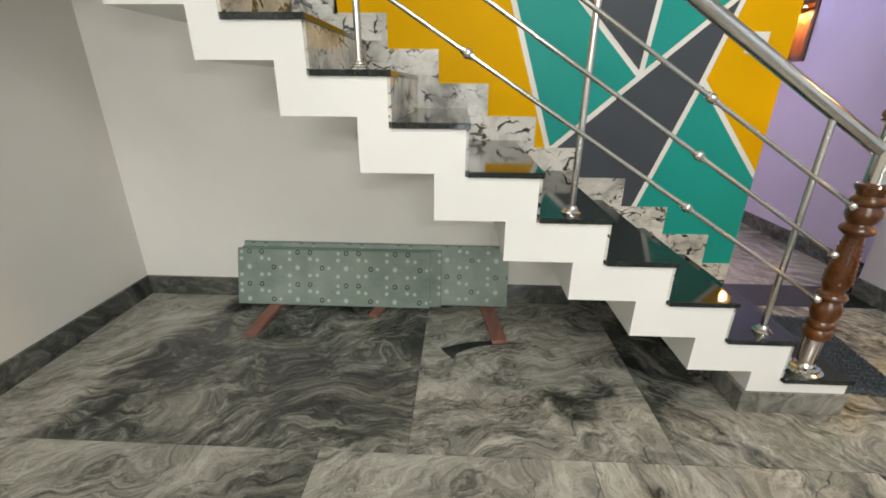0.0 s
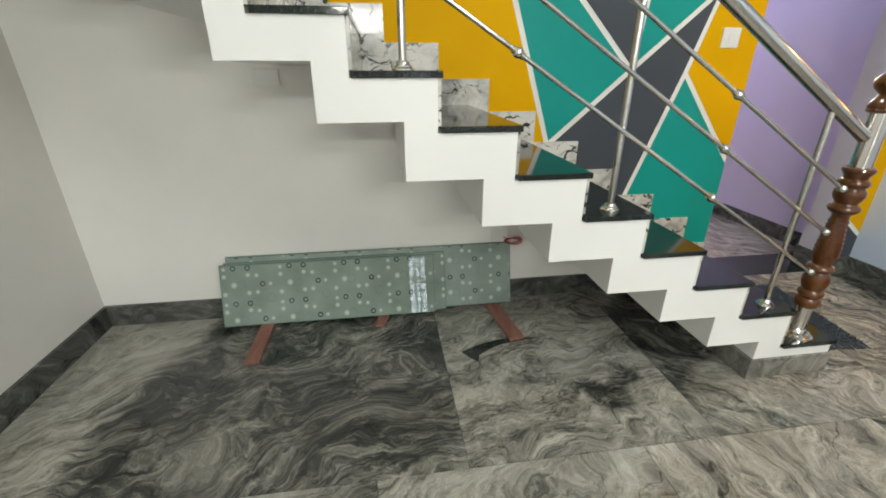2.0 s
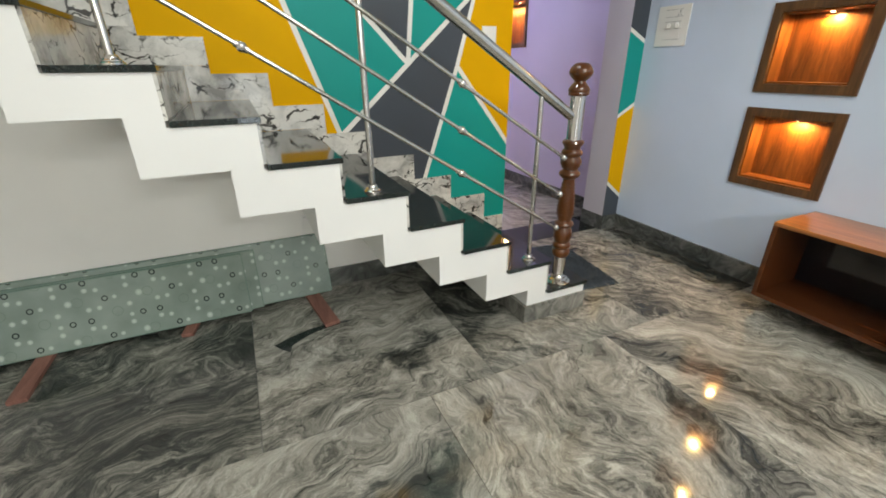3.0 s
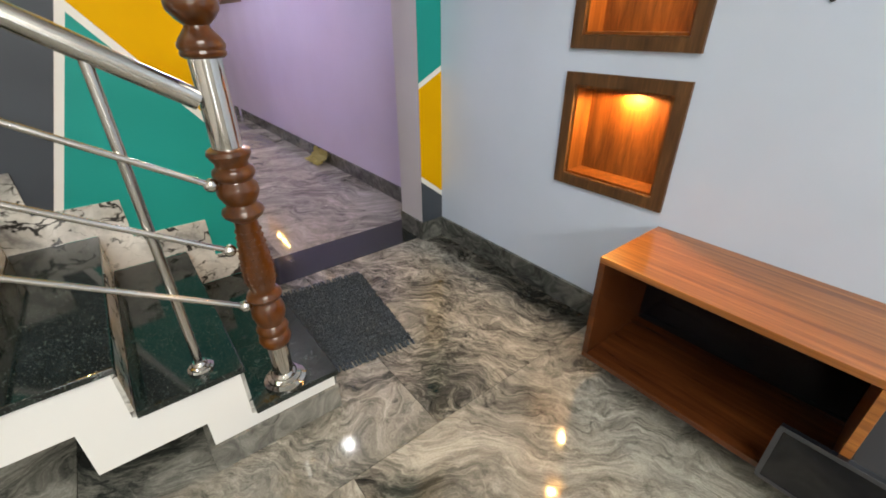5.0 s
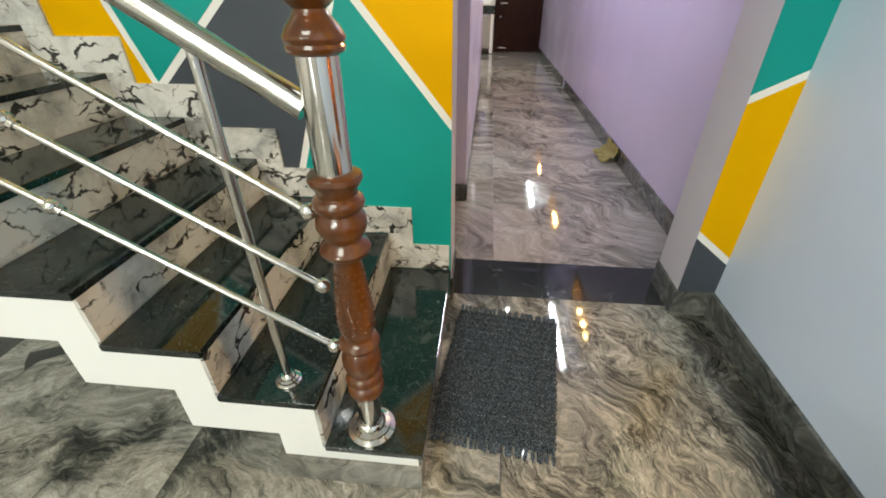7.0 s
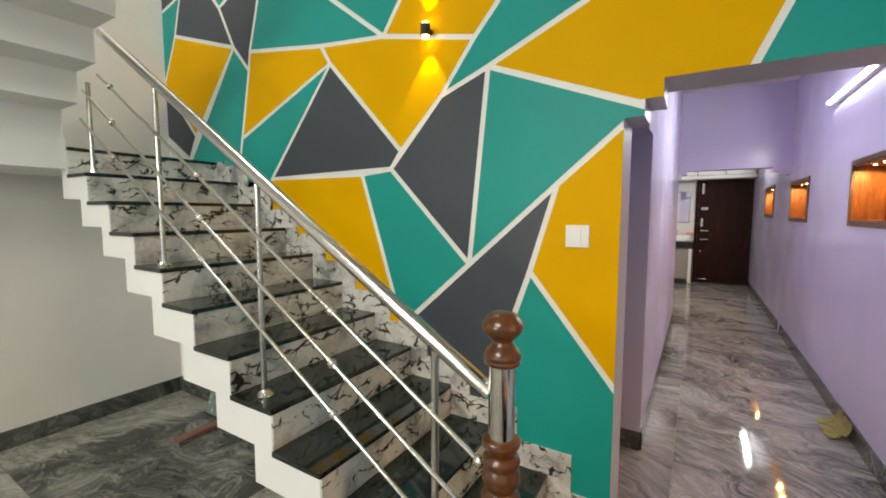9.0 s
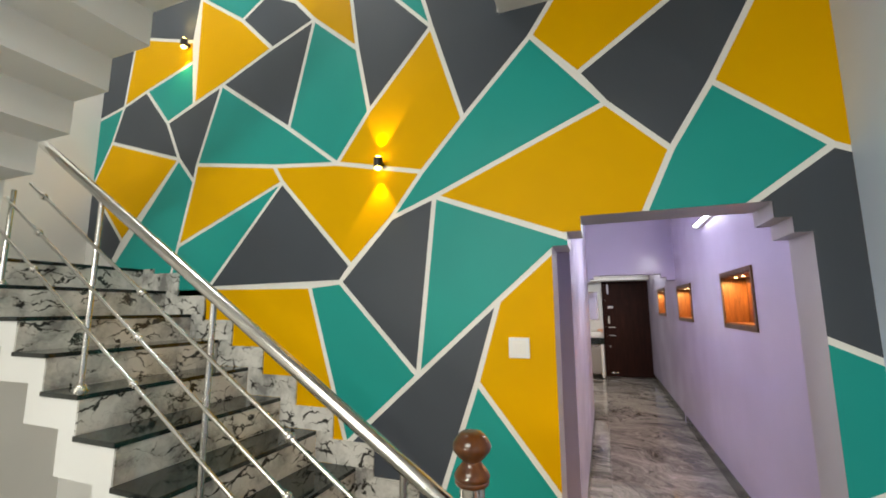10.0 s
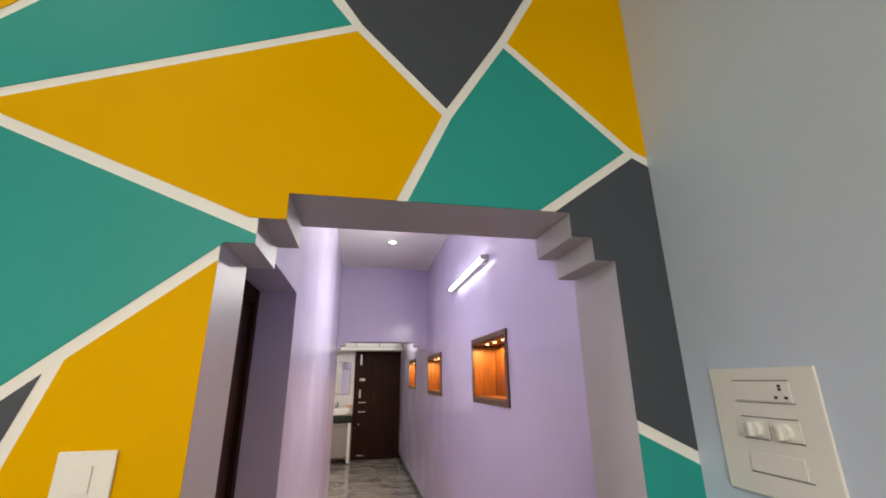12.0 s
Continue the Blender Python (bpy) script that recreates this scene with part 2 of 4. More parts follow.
def shard_marble(name, rough=0.12):
    """White marble broken by black and grey splinters and thin veins."""
    mat, nodes, links, shader = nodes_of(name)
    where = coords(nodes, links, vary=True)
    drift = add(nodes, "TexNoise", Scale=7.0, Detail=4, Roughness=0.6)
    links.new(where.outputs[0], drift.inputs["Vector"])
    bend = nodes.new("ShaderNodeVectorMath")
    bend.operation, bend.inputs[1].default_value = "MULTIPLY_ADD", (0.16, 0.16, 0.16)
    links.new(drift.outputs["Color"], bend.inputs[0]), links.new(where.outputs[0], bend.inputs[2])
    tilt = nodes.new("ShaderNodeMapping")
    tilt.inputs["Rotation"].default_value, tilt.inputs["Scale"].default_value = (0.7, 0.6, 0.5), (1.0, 0.75, 1.9)
    links.new(bend.outputs[0], tilt.inputs["Vector"])
    cell = nodes.new("ShaderNodeTexVoronoi")
    cell.feature = "DISTANCE_TO_EDGE"
    cell.inputs["Scale"].default_value = 11.0
    links.new(tilt.outputs[0], cell.inputs["Vector"])
    swell = add(nodes, "TexNoise", Scale=8.5, Detail=3, Roughness=0.55)
    links.new(tilt.outputs[0], swell.inputs["Vector"])
    width = nodes.new("ShaderNodeMapRange")
    for key, value in (("From Min", 0.47), ("From Max", 0.70), ("To Min", -0.055), ("To Max", 0.105)):
        width.inputs[key].default_value = value
    links.new(swell.outputs[0], width.inputs["Value"])
    gap = nodes.new("ShaderNodeMath")
    gap.operation = "SUBTRACT"
    links.new(cell.outputs["Distance"], gap.inputs[0]), links.new(width.outputs[0], gap.inputs[1])
    vein = ramp(nodes, [(0.0, (0.07, 0.07, 0.072)), (0.014, (0.22, 0.22, 0.215)), (0.035, (0.60, 0.595, 0.58)), (0.075, (1, 1, 1))])
    links.new(gap.outputs[0], vein.inputs[0])
    cloud = add(nodes, "TexNoise", Scale=5.0, Detail=5, Roughness=0.6)
    links.new(bend.outputs[0], cloud.inputs["Vector"])
    ground = ramp(nodes, [(0.34, (0.24, 0.235, 0.225)), (0.46, (0.52, 0.51, 0.475)), (0.58, (0.72, 0.705, 0.66))])
    links.new(cloud.outputs[0], ground.inputs[0])
    both = nodes.new("ShaderNodeMix")
    both.data_type, both.blend_type = "RGBA", "MULTIPLY"
    both.inputs["Factor"].default_value = 1.0
    links.new(ground.outputs[0], both.inputs["A"]), links.new(vein.outputs[0], both.inputs["B"])
    links.new(both.outputs["Result"], shader.inputs["Base Color"])
    shader.inputs["Roughness"].default_value = rough
    return mat


def wood(name, dark, light, along=(1, 14, 14), scale=2.2, rough=0.3, coat=0.0, relief=0.12):
    mat, nodes, links, shader = nodes_of(name)
    where = coords(nodes, links, along)
    rings = add(nodes, "TexNoise", Scale=scale, Detail=5, Roughness=0.6, Distortion=0.6)
    pores = add(nodes, "TexNoise", Scale=scale * 9, Detail=3)
    links.new(where.outputs[0], rings.inputs["Vector"]), links.new(where.outputs[0], pores.inputs["Vector"])
    tone = ramp(nodes, [(0.32, dark), (0.55, [(a + b) / 2 for a, b in zip(dark, light)]), (0.7, light)])
    blend = nodes.new("ShaderNodeMath")
    blend.operation, blend.inputs[1].default_value = "MULTIPLY_ADD", 0.25
    links.new(pores.outputs[0], blend.inputs[0])
    lower = nodes.new("ShaderNodeMath")
    lower.operation, lower.inputs[1].default_value = "SUBTRACT", 0.12
    links.new(rings.outputs[0], lower.inputs[0]), links.new(lower.outputs[0], blend.inputs[2])
    links.new(blend.outputs[0], tone.inputs[0]), links.new(tone.outputs[0], shader.inputs["Base Color"])
    shader.inputs["Roughness"].default_value, shader.inputs["Coat Weight"].default_value = rough, coat
    shader.inputs["Coat Roughness"].default_value = 0.08
    bump(nodes, links, shader, pores.outputs[0], relief, 0.001)
    return mat


def glow(name, colour, strength):
    mat, nodes, links, shader = nodes_of(name)
    shader.inputs["Base Color"].default_value = (*colour, 1)
    shader.inputs["Emission Color"].default_value, shader.inputs["Emission Strength"].default_value = (*colour, 1), strength
    return mat


def plain(name, colour, rough=0.4, metallic=0.0):
    mat = paint(name, colour, rough, 0.04, 0.08)
    mat.node_tree.nodes["Principled BSDF"].inputs["Metallic"].default_value = metallic
    return mat


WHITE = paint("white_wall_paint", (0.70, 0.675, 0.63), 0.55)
# north wall: white raised above WHITE to stand for stronger light on it
NORTH_LIT_WHITE = paint("white_paint_north_lit", (0.82, 0.805, 0.77), 0.5)
STAIR_WHITE = paint("white_stair_paint", (0.78, 0.775, 0.755), 0.5, 0.03)
PALE_BLUE = paint("pale_blue_wall_paint", (0.565, 0.645, 0.79), 0.42)
LILAC = paint("lilac_wall_paint", (0.62, 0.572, 0.765), 0.21, 0.03, 0.0, uneven=0.10)
ARCH_GREY = paint("grey_lilac_arch_tone", (0.52, 0.50, 0.54), 0.4)
CEILING = paint("ceiling_paint", (0.74, 0.73, 0.70), 0.6)
LINE_WHITE = paint("white_line_paint", (0.78, 0.79, 0.78), 0.5)
TEAL = paint("teal_wall_paint", (0.015, 0.31, 0.272), 0.42, gloss=0.22)
YELLOW = paint("yellow_wall_paint", (0.74, 0.40, 0.0), 0.5, gloss=0.05)
SLATE = paint("slate_wall_paint", (0.058, 0.068, 0.085), 0.42, gloss=0.3)
STEEL = metal("polished_steel", (0.60, 0.585, 0.56), 0.20)
BRIGHT_STEEL = metal("bright_steel", (0.70, 0.68, 0.65), 0.10)
GREY_BEDS = [(0.12, (0.014, 0.016, 0.015)), (0.36, (0.052, 0.056, 0.050)), (0.50, (0.125, 0.125, 0.108)), (0.66, (0.225, 0.218, 0.190)), (0.95, (0.43, 0.42, 0.37))]
BEIGE_BEDS = [(0.12, (0.016, 0.016, 0.014)), (0.34, (0.062, 0.060, 0.051)), (0.48, (0.142, 0.137, 0.117)), (0.64, (0.250, 0.238, 0.204)), (0.95, (0.47, 0.45, 0.39))]
BROWN_BEDS = [(0.10, (0.05, 0.047, 0.044)), (0.36, (0.13, 0.122, 0.113)), (0.55, (0.25, 0.232, 0.215)), (0.90, (0.45, 0.42, 0.39))]
FLOOR_STONE = gneiss("grey_swirl_granite", GREY_BEDS, 40, 0, 0.06, spin=True)
PASSAGE_STONE = gneiss("brown_grey_granite", BROWN_BEDS, -28, 0, -0.08, spin=True, scale=0.62, rough=0.045)
# the slabs under and before the stairs, told apart by the run of their beds
STONES = {
    "pale_and_dark": gneiss("pale_and_dark_granite", GREY_BEDS, 20, 2.1, 0.06, ((-12, 0.36, 0.58, -0.23), (-12, -0.30, 0.03, -0.30), (-12, -0.72, 0.30, 0.13))),
    "pale_grey": gneiss("pale_grey_granite", GREY_BEDS, 15, 5.3, 0.06, spots=((0.17, -0.34, 0.06, -0.34), (0.30, -0.26, 0.04, -0.26))),
    "dark_diagonal": gneiss("dark_diagonal_granite", GREY_BEDS, -38, 7.7, -0.01, ((130, 0.30, 0.22, -0.20),)),
    "mixed_fine": gneiss("mixed_fine_granite", BEIGE_BEDS, -60, 3.4, -0.07, ((0, 0.46, 0.14, -0.26),), scale=1.6, gain=1.2, rough=0.045),
    "pale_diagonal": gneiss("pale_diagonal_granite", GREY_BEDS, 38, 9.2, 0.09, ((-52, 0.02, 0.10, -0.20),)),
    "pale_fan": gneiss("pale_fan_granite", BEIGE_BEDS, 80, 4.6, 0.04, ((-20, 0.40, 0.06, -0.22),)),
    "swoosh": gneiss("pale_swoosh_granite", BEIGE_BEDS, 118, 6.5, 0.09, ((28, -0.30, 0.06, -0.24), (28, 0.52, 0.10, -0.16))),
}
SKIRT_STONE = marble("dark_grey_granite", [(0.30, (0.022, 0.024, 0.023)), (0.5, (0.080, 0.084, 0.077)), (0.75, (0.20, 0.20, 0.182))], 2.6, 0.16, 0.8, (1, 2, 2))
PLINTH_STONE = marble("grey_plinth_granite", [(0.30, (0.06, 0.06, 0.055)), (0.5, (0.165, 0.162, 0.143)), (0.75, (0.30, 0.29, 0.26))], 3.2, 0.16, 0.8, (1, 2, 2))
BLACK_STONE = speckled(marble("black_granite", [(0.35, (0.006, 0.009, 0.009)), (0.6, (0.014, 0.020, 0.019)), (0.75, (0.04, 0.05, 0.047))], 9.0, 0.07, 0.2))
WHITE_MARBLE = shard_marble("white_splintered_marble")
PANEL_MARBLE = marble("pale_marble_panel", [(0.26, (0.30, 0.30, 0.30)), (0.36, (0.62, 0.62, 0.60)), (0.45, (0.74, 0.74, 0.72)), (0.8, (0.80, 0.80, 0.78))], 1.6, 0.12, 0.5)
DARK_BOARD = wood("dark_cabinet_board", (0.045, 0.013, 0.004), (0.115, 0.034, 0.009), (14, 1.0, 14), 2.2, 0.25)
TEAK = wood("teak_frame", (0.055, 0.024, 0.008), (0.16, 0.075, 0.026), (14, 14, 1.2), 2.4, 0.45)
NICHE_WOOD = wood("varnished_niche_board", (0.080, 0.020, 0.002), (0.27, 0.098, 0.018), (12, 12, 1.3), 2.2, 0.4)
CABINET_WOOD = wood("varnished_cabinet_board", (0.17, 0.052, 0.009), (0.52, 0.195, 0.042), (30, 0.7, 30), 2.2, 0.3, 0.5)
NEWEL_WOOD = wood("varnished_newel_wood", (0.048, 0.012, 0.0006), (0.165, 0.050, 0.003), (8, 8, 1.0), 0.9, 0.3, 1.0, 0.0)
NEWEL_WOOD.node_tree.nodes["Principled BSDF"].inputs["Specular IOR Level"].default_value = 0.2
NEWEL_WOOD.node_tree.nodes["Principled BSDF"].inputs["Coat Roughness"].default_value = 0.03
DOOR_WOOD = wood("dark_door_wood", (0.016, 0.0045, 0.003), (0.036, 0.0105, 0.007), (10, 10, 1.0), 2.0, 0.6)
DOOR_WOOD.node_tree.nodes["Principled BSDF"].inputs["Specular IOR Level"].default_value = 0.15
BATTEN_WOOD = wood("reddish_batten_wood", (0.17, 0.072, 0.052), (0.36, 0.175, 0.135), (10, 1.0, 10), 2.5, 0.7)
PLASTIC = plain("white_switch_plastic", (0.80, 0.79, 0.76), 0.3)
GREY_PLASTIC = plain("grey_plastic", (0.25, 0.25, 0.25), 0.4)
BLACK_PAINT = plain("black_lamp_metal", (0.02, 0.02, 0.02), 0.35)
BLACK_GLASS = plain("black_glass", (0.006, 0.007, 0.010), 0.06)
CERAMIC = plain("white_ceramic", (0.82, 0.82, 0.80), 0.1)
VANITY_GREY = plain("taupe_laminate", (0.30, 0.275, 0.25), 0.35)
WARM_BULB = glow("warm_bulb", (1.0, 0.62, 0.25), 30)
AMBER_BULB = glow("amber_bulb", (1.0, 0.60, 0.12), 30)
TUBE_GLOW = glow("white_tube", (0.95, 0.97, 1.0), 25)
DAY_GLOW = glow("bright_daylight", (0.9, 0.95, 1.0), 3)

# ---- helpers for building ----
ORIGIN = {}


def thing(name, at, label, category, group="", kind=""):
    ob = new(name)
    ob.location, ob.empty_display_size = Vector(at) * U, 0.1
    ORIGIN[ob] = Vector(at)
    return tagged(ob, label, category, group, kind)


def mesh_from(bm, name, at, mat, smooth=False):
    data = bpy.data.meshes.new(name)
    for v in bm.verts:
        v.co = (v.co - at) * U
    bmesh.ops.recalc_face_normals(bm, faces=bm.faces)
    bm.to_mesh(data)
    bm.free()
    data.materials.append(mat)
    if smooth:
        for p in data.polygons:
            p.use_smooth = True
        data.set_sharp_from_angle(angle=radians(38))
    return data


def part(name, bm, mat, parent, label="", smooth=False):
    """One mesh under a thing or a part; the bmesh is in plan coordinates."""
    at = ORIGIN[parent]
    ob = new(name, mesh_from(bm, name, at, mat, smooth))
    ob.parent = parent
    ORIGIN[ob] = at
    return tagged(ob, label)


def solo(name, bm, mat, at, label="", category="", group="", kind="", smooth=False):
    at = Vector(at)
    ob = new(name, mesh_from(bm, name, at, mat, smooth))
    ob.location = at * U
    ORIGIN[ob] = at
    return tagged(ob, label, category, group, kind)


def box(x0, y0, z0, x1, y1, z1, bevel=0.0, into=None):
    bm = bmesh.new()
    bmesh.ops.create_cube(bm, size=1)
    for v in bm.verts:
        v.co = Vector(((x0 + x1) / 2 + v.co.x * (x1 - x0), (y0 + y1) / 2 + v.co.y * (y1 - y0), (z0 + z1) / 2 + v.co.z * (z1 - z0)))
    if bevel:
        bmesh.ops.bevel(bm, geom=bm.edges[:], offset=bevel, segments=2, profile=0.6, affect="EDGES")
    return joined(into, bm)


def joined(into, bm):
    if into is None:
        return bm
    data = bpy.data.meshes.new("scratch")
    bm.to_mesh(data)
    bm.free()
    into.from_mesh(data)
    bpy.data.meshes.remove(data)
    return into


def prism(points, axis, a, b, into=None):
    """An outline in the plane across axis, pushed from a to b. axis 'y': (x, z); 'x': (y, z); 'z': (x, y)."""
    bm = bmesh.new()
    place = {"y": lambda p, d: (p[0], d, p[1]), "x": lambda p, d: (d, p[0], p[1]), "z": lambda p, d: (p[0], p[1], d)}[axis]
    one, two = [bm.verts.new(place(p, a)) for p in points], [bm.verts.new(place(p, b)) for p in points]
    bm.faces.new(one), bm.faces.new(two[::-1])
    for i in range(len(points)):
        j = (i + 1) % len(points)
        bm.faces.new((one[j], one[i], two[i], two[j]))
    return joined(into, bm)


def rod(p0, p1, r, seg=16, into=None, r1=None):
    bm = bmesh.new()
    p0, p1 = Vector(p0), Vector(p1)
    m = Matrix.Translation((p0 + p1) / 2) @ (p1 - p0).to_track_quat("Z", "Y").to_matrix().to_4x4()
    bmesh.ops.create_cone(bm, cap_ends=True, segments=seg, radius1=r, radius2=r if r1 is None else r1, depth=(p1 - p0).length, matrix=m)
    return joined(into, bm)


def ball(at, r, into=None, squash=1.0):
    bm = bmesh.new()
    bmesh.ops.create_uvsphere(bm, u_segments=16, v_segments=10, radius=r, matrix=Matrix.Translation(at) @ Matrix.Diagonal((1, 1, squash, 1)))
    return joined(into, bm)


def lathe(x, y, profile, seg=28, into=None):
    """A turned shape from (radius, height) pairs."""
    bm = bmesh.new()
    rings = []
    for r, z in profile:
        rings.append([bm.verts.new((x + r * math.cos(2 * math.pi * k / seg), y + r * math.sin(2 * math.pi * k / seg), z)) for k in range(seg)])
    for low, high in zip(rings, rings[1:]):
        for k in range(seg):
            bm.faces.new((low[k], low[(k + 1) % seg], high[(k + 1) % seg], high[k]))
    bm.faces.new(rings[0][::-1]), bm.faces.new(rings[-1])
    return joined(into, bm)


# ---- structure ----
NORTH, EAST, WEST, SOUTH = 2.548, 3.106, -1.975, -3.2
SOFFIT, TOP = 3.475, 6.2
PASS_W, PASS_E, PASS_N, FAR_N = 1.87, 3.205, 7.95, 12.5
JAMB_W, JAMB_E, WALL_BACK = 1.86, 2.94, 2.80

wall_north = box(WEST - 0.25, NORTH, -0.1, JAMB_W, WALL_BACK, TOP)
arch = [(JAMB_W, TOP), (JAMB_W, 2.09), (1.94, 2.09), (1.94, 2.16), (2.008, 2.16), (2.008, 2.235), (2.81, 2.235), (2.81, 2.16), (2.875, 2.16), (2.875, 2.09), (JAMB_E, 2.09), (JAMB_E, TOP)]
prism(arch, "y", NORTH, WALL_BACK, wall_north)
box(JAMB_E, NORTH, -0.1, EAST + 0.4, WALL_BACK, TOP, into=wall_north)
wall_north = solo("wall_north", wall_north, NORTH_LIT_WHITE, (0, NORTH, 0), "white plastered hall wall with a geometric mural and stepped archway", "wall", kind="structure")
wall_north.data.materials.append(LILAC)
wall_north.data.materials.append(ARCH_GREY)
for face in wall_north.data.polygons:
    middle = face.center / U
    # stepped arch faces above 2.0 are greyer and darker than the lilac jambs
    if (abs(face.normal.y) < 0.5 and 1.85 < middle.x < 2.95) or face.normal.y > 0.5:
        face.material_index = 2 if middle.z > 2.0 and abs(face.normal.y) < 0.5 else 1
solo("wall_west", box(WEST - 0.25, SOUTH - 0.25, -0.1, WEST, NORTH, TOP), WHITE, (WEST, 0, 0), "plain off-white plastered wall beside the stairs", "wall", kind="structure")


def pierced_wall(x0, x1, y0, y1, z0, z1, holes):
    """A wall across x in one piece, with rectangular holes (y0, y1, z0, z1) right through it."""
    bm, corner = bmesh.new(), {}
    ys = sorted({y0, y1, *(h[0] for h in holes), *(h[1] for h in holes)})
    zs = sorted({z0, z1, *(h[2] for h in holes), *(h[3] for h in holes)})

    def vert(x, y, z):
        if (x, y, z) not in corner:
            corner[x, y, z] = bm.verts.new((x, y, z))
        return corner[x, y, z]

    def solid(i, k):
        if not (0 <= i < len(ys) - 1 and 0 <= k < len(zs) - 1):
            return False
        y, z = (ys[i] + ys[i + 1]) / 2, (zs[k] + zs[k + 1]) / 2
        return not any(h[0] < y < h[1] and h[2] < z < h[3] for h in holes)

    for i in range(len(ys) - 1):
        for k in range(len(zs) - 1):
            if not solid(i, k):
                continue
            a, b, c, d = (ys[i], zs[k]), (ys[i + 1], zs[k]), (ys[i + 1], zs[k + 1]), (ys[i], zs[k + 1])
            for x in (x0, x1):
                bm.faces.new([vert(x, *p) for p in (a, b, c, d)])
            for (p, q), beside in (((a, b), (i, k - 1)), ((b, c), (i + 1, k)), ((c, d), (i, k + 1)), ((d, a), (i - 1, k))):
                if not solid(*beside):
                    bm.faces.new((vert(x0, *p), vert(x0, *q), vert(x1, *q), vert(x1, *p)))
    return bm


HALL_NICHES = [(1.155, 1.585, 0.695, 1.085), (1.155, 1.585, 1.275, 1.665), (1.115, 1.545, 1.865, 2.258)]
solo("wall_east", pierced_wall(EAST, EAST + 0.3, SOUTH - 0.25, NORTH, -0.1, SOFFIT, HALL_NICHES), PALE_BLUE, (EAST, 0, 0), "pale blue-white painted wall with three lit niches", "wall", kind="structure")
south = bmesh.new()
for a, b, c, d in ((WEST, 0.05, -0.1, SOFFIT), (0.45, EAST, -0.1, SOFFIT), (0.05, 0.45, -0.1, 0.15), (0.05, 0.45, 1.35, SOFFIT)):
    box(a, SOUTH - 0.25, c, b, SOUTH, d, into=south)
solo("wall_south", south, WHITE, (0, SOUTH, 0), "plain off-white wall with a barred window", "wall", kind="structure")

# upper floor slab and stairwell closing walls
ceiling = box(1.62, 0.50, SOFFIT, EAST + 0.3, NORTH, SOFFIT + 0.32)
box(WEST, SOUTH, SOFFIT, EAST + 0.3, 0.50, SOFFIT + 0.32, into=ceiling)
solo("ceiling", ceiling, CEILING, (0, 0, SOFFIT), "plain off-white painted ceiling slab", "ceiling", kind="structure")
solo("ceiling_stairwell", box(WEST - 0.25, 0.2, TOP, EAST + 0.5, WALL_BACK, TOP + 0.15), CEILING, (0, 0, TOP), "plain off-white stairwell ceiling", "ceiling", kind="structure")
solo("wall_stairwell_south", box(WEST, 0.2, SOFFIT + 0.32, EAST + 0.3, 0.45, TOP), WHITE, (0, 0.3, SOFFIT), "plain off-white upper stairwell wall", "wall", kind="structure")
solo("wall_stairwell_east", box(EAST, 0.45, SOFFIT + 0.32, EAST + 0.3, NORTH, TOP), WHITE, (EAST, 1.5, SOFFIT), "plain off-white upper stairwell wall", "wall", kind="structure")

# passage
PASSAGE_NICHES = [(4.32, 5.18, 1.62, 2.065), (6.80, 7.80, 1.62, 2.065), (9.33, 10.30, 1.66, 2.12)]
east = pierced_wall(PASS_E, PASS_E + 0.3, WALL_BACK, FAR_N, -0.1, SOFFIT, PASSAGE_NICHES)
solo("wall_passage_east", east, LILAC, (PASS_E, 5, 0), "lilac painted passage wall with lit niches", "wall", kind="structure")
west = bmesh.new()
box(PASS_W - 0.30, WALL_BACK, 2.2, PASS_W, 3.72, SOFFIT, into=west)
box(PASS_W - 0.30, 3.72, -0.1, PASS_W, PASS_N, SOFFIT, into=west)
box(PASS_W - 0.46, WALL_BACK, -0.1, PASS_W - 0.32, PASS_N, SOFFIT, into=west)
solo("wall_passage_west", west, LILAC, (PASS_W, 5, 0), "glossy lilac painted passage wall with a doorway", "wall", kind="structure")
arch2 = [(PASS_W - 0.1, SOFFIT), (PASS_W - 0.1, 2.22), (PASS_W + 0.03, 2.22), (PASS_W + 0.03, 2.27), (PASS_W + 0.1, 2.27), (PASS_W + 0.1, 2.325), (3.0, 2.325), (3.0, 2.27), (3.08, 2.27), (3.08, 2.22), (PASS_E, 2.22), (PASS_E, SOFFIT)]
far = prism(arch2, "y", PASS_N, PASS_N + 0.22)
solo("wall_passage_north", far, LILAC, (2.5, PASS_N, 0), "lilac wall above the far stepped archway", "wall", kind="structure")
solo("ceiling_passage", box(0.4, WALL_BACK, SOFFIT, PASS_E + 0.3, FAR_N + 0.3, SOFFIT + 0.2), CEILING, (2.5, 5, SOFFIT), "white passage ceiling", "ceiling", kind="structure")
farroom = box(0.4, FAR_N, -0.1, PASS_E + 0.3, FAR_N + 0.25, SOFFIT)
box(0.4, PASS_N + 0.22, -0.1, 0.6, FAR_N, SOFFIT, into=farroom), box(0.6, PASS_N, -0.1, PASS_W - 0.3, PASS_N + 0.22, SOFFIT, into=farroom)
solo("wall_far_room", farroom, WHITE, (2, FAR_N, 0), "pale wall of the room beyond the passage", "wall", kind="structure")

# floor slabs: one bed and separate stone pieces with fine joints
floor = solo("floor", box(WEST - 0.2, SOUTH - 0.2, -0.12, EAST + 0.3, FAR_N + 0.2, -0.022), GREY_PLASTIC, (0, 0, 0), "polished grey swirled granite floor slabs", "floor", kind="structure")


def slab(name, x0, y0, x1, y1, mat, parent, z=0.0, thick=0.02):
    """A single stone piece whose origin is its own middle."""
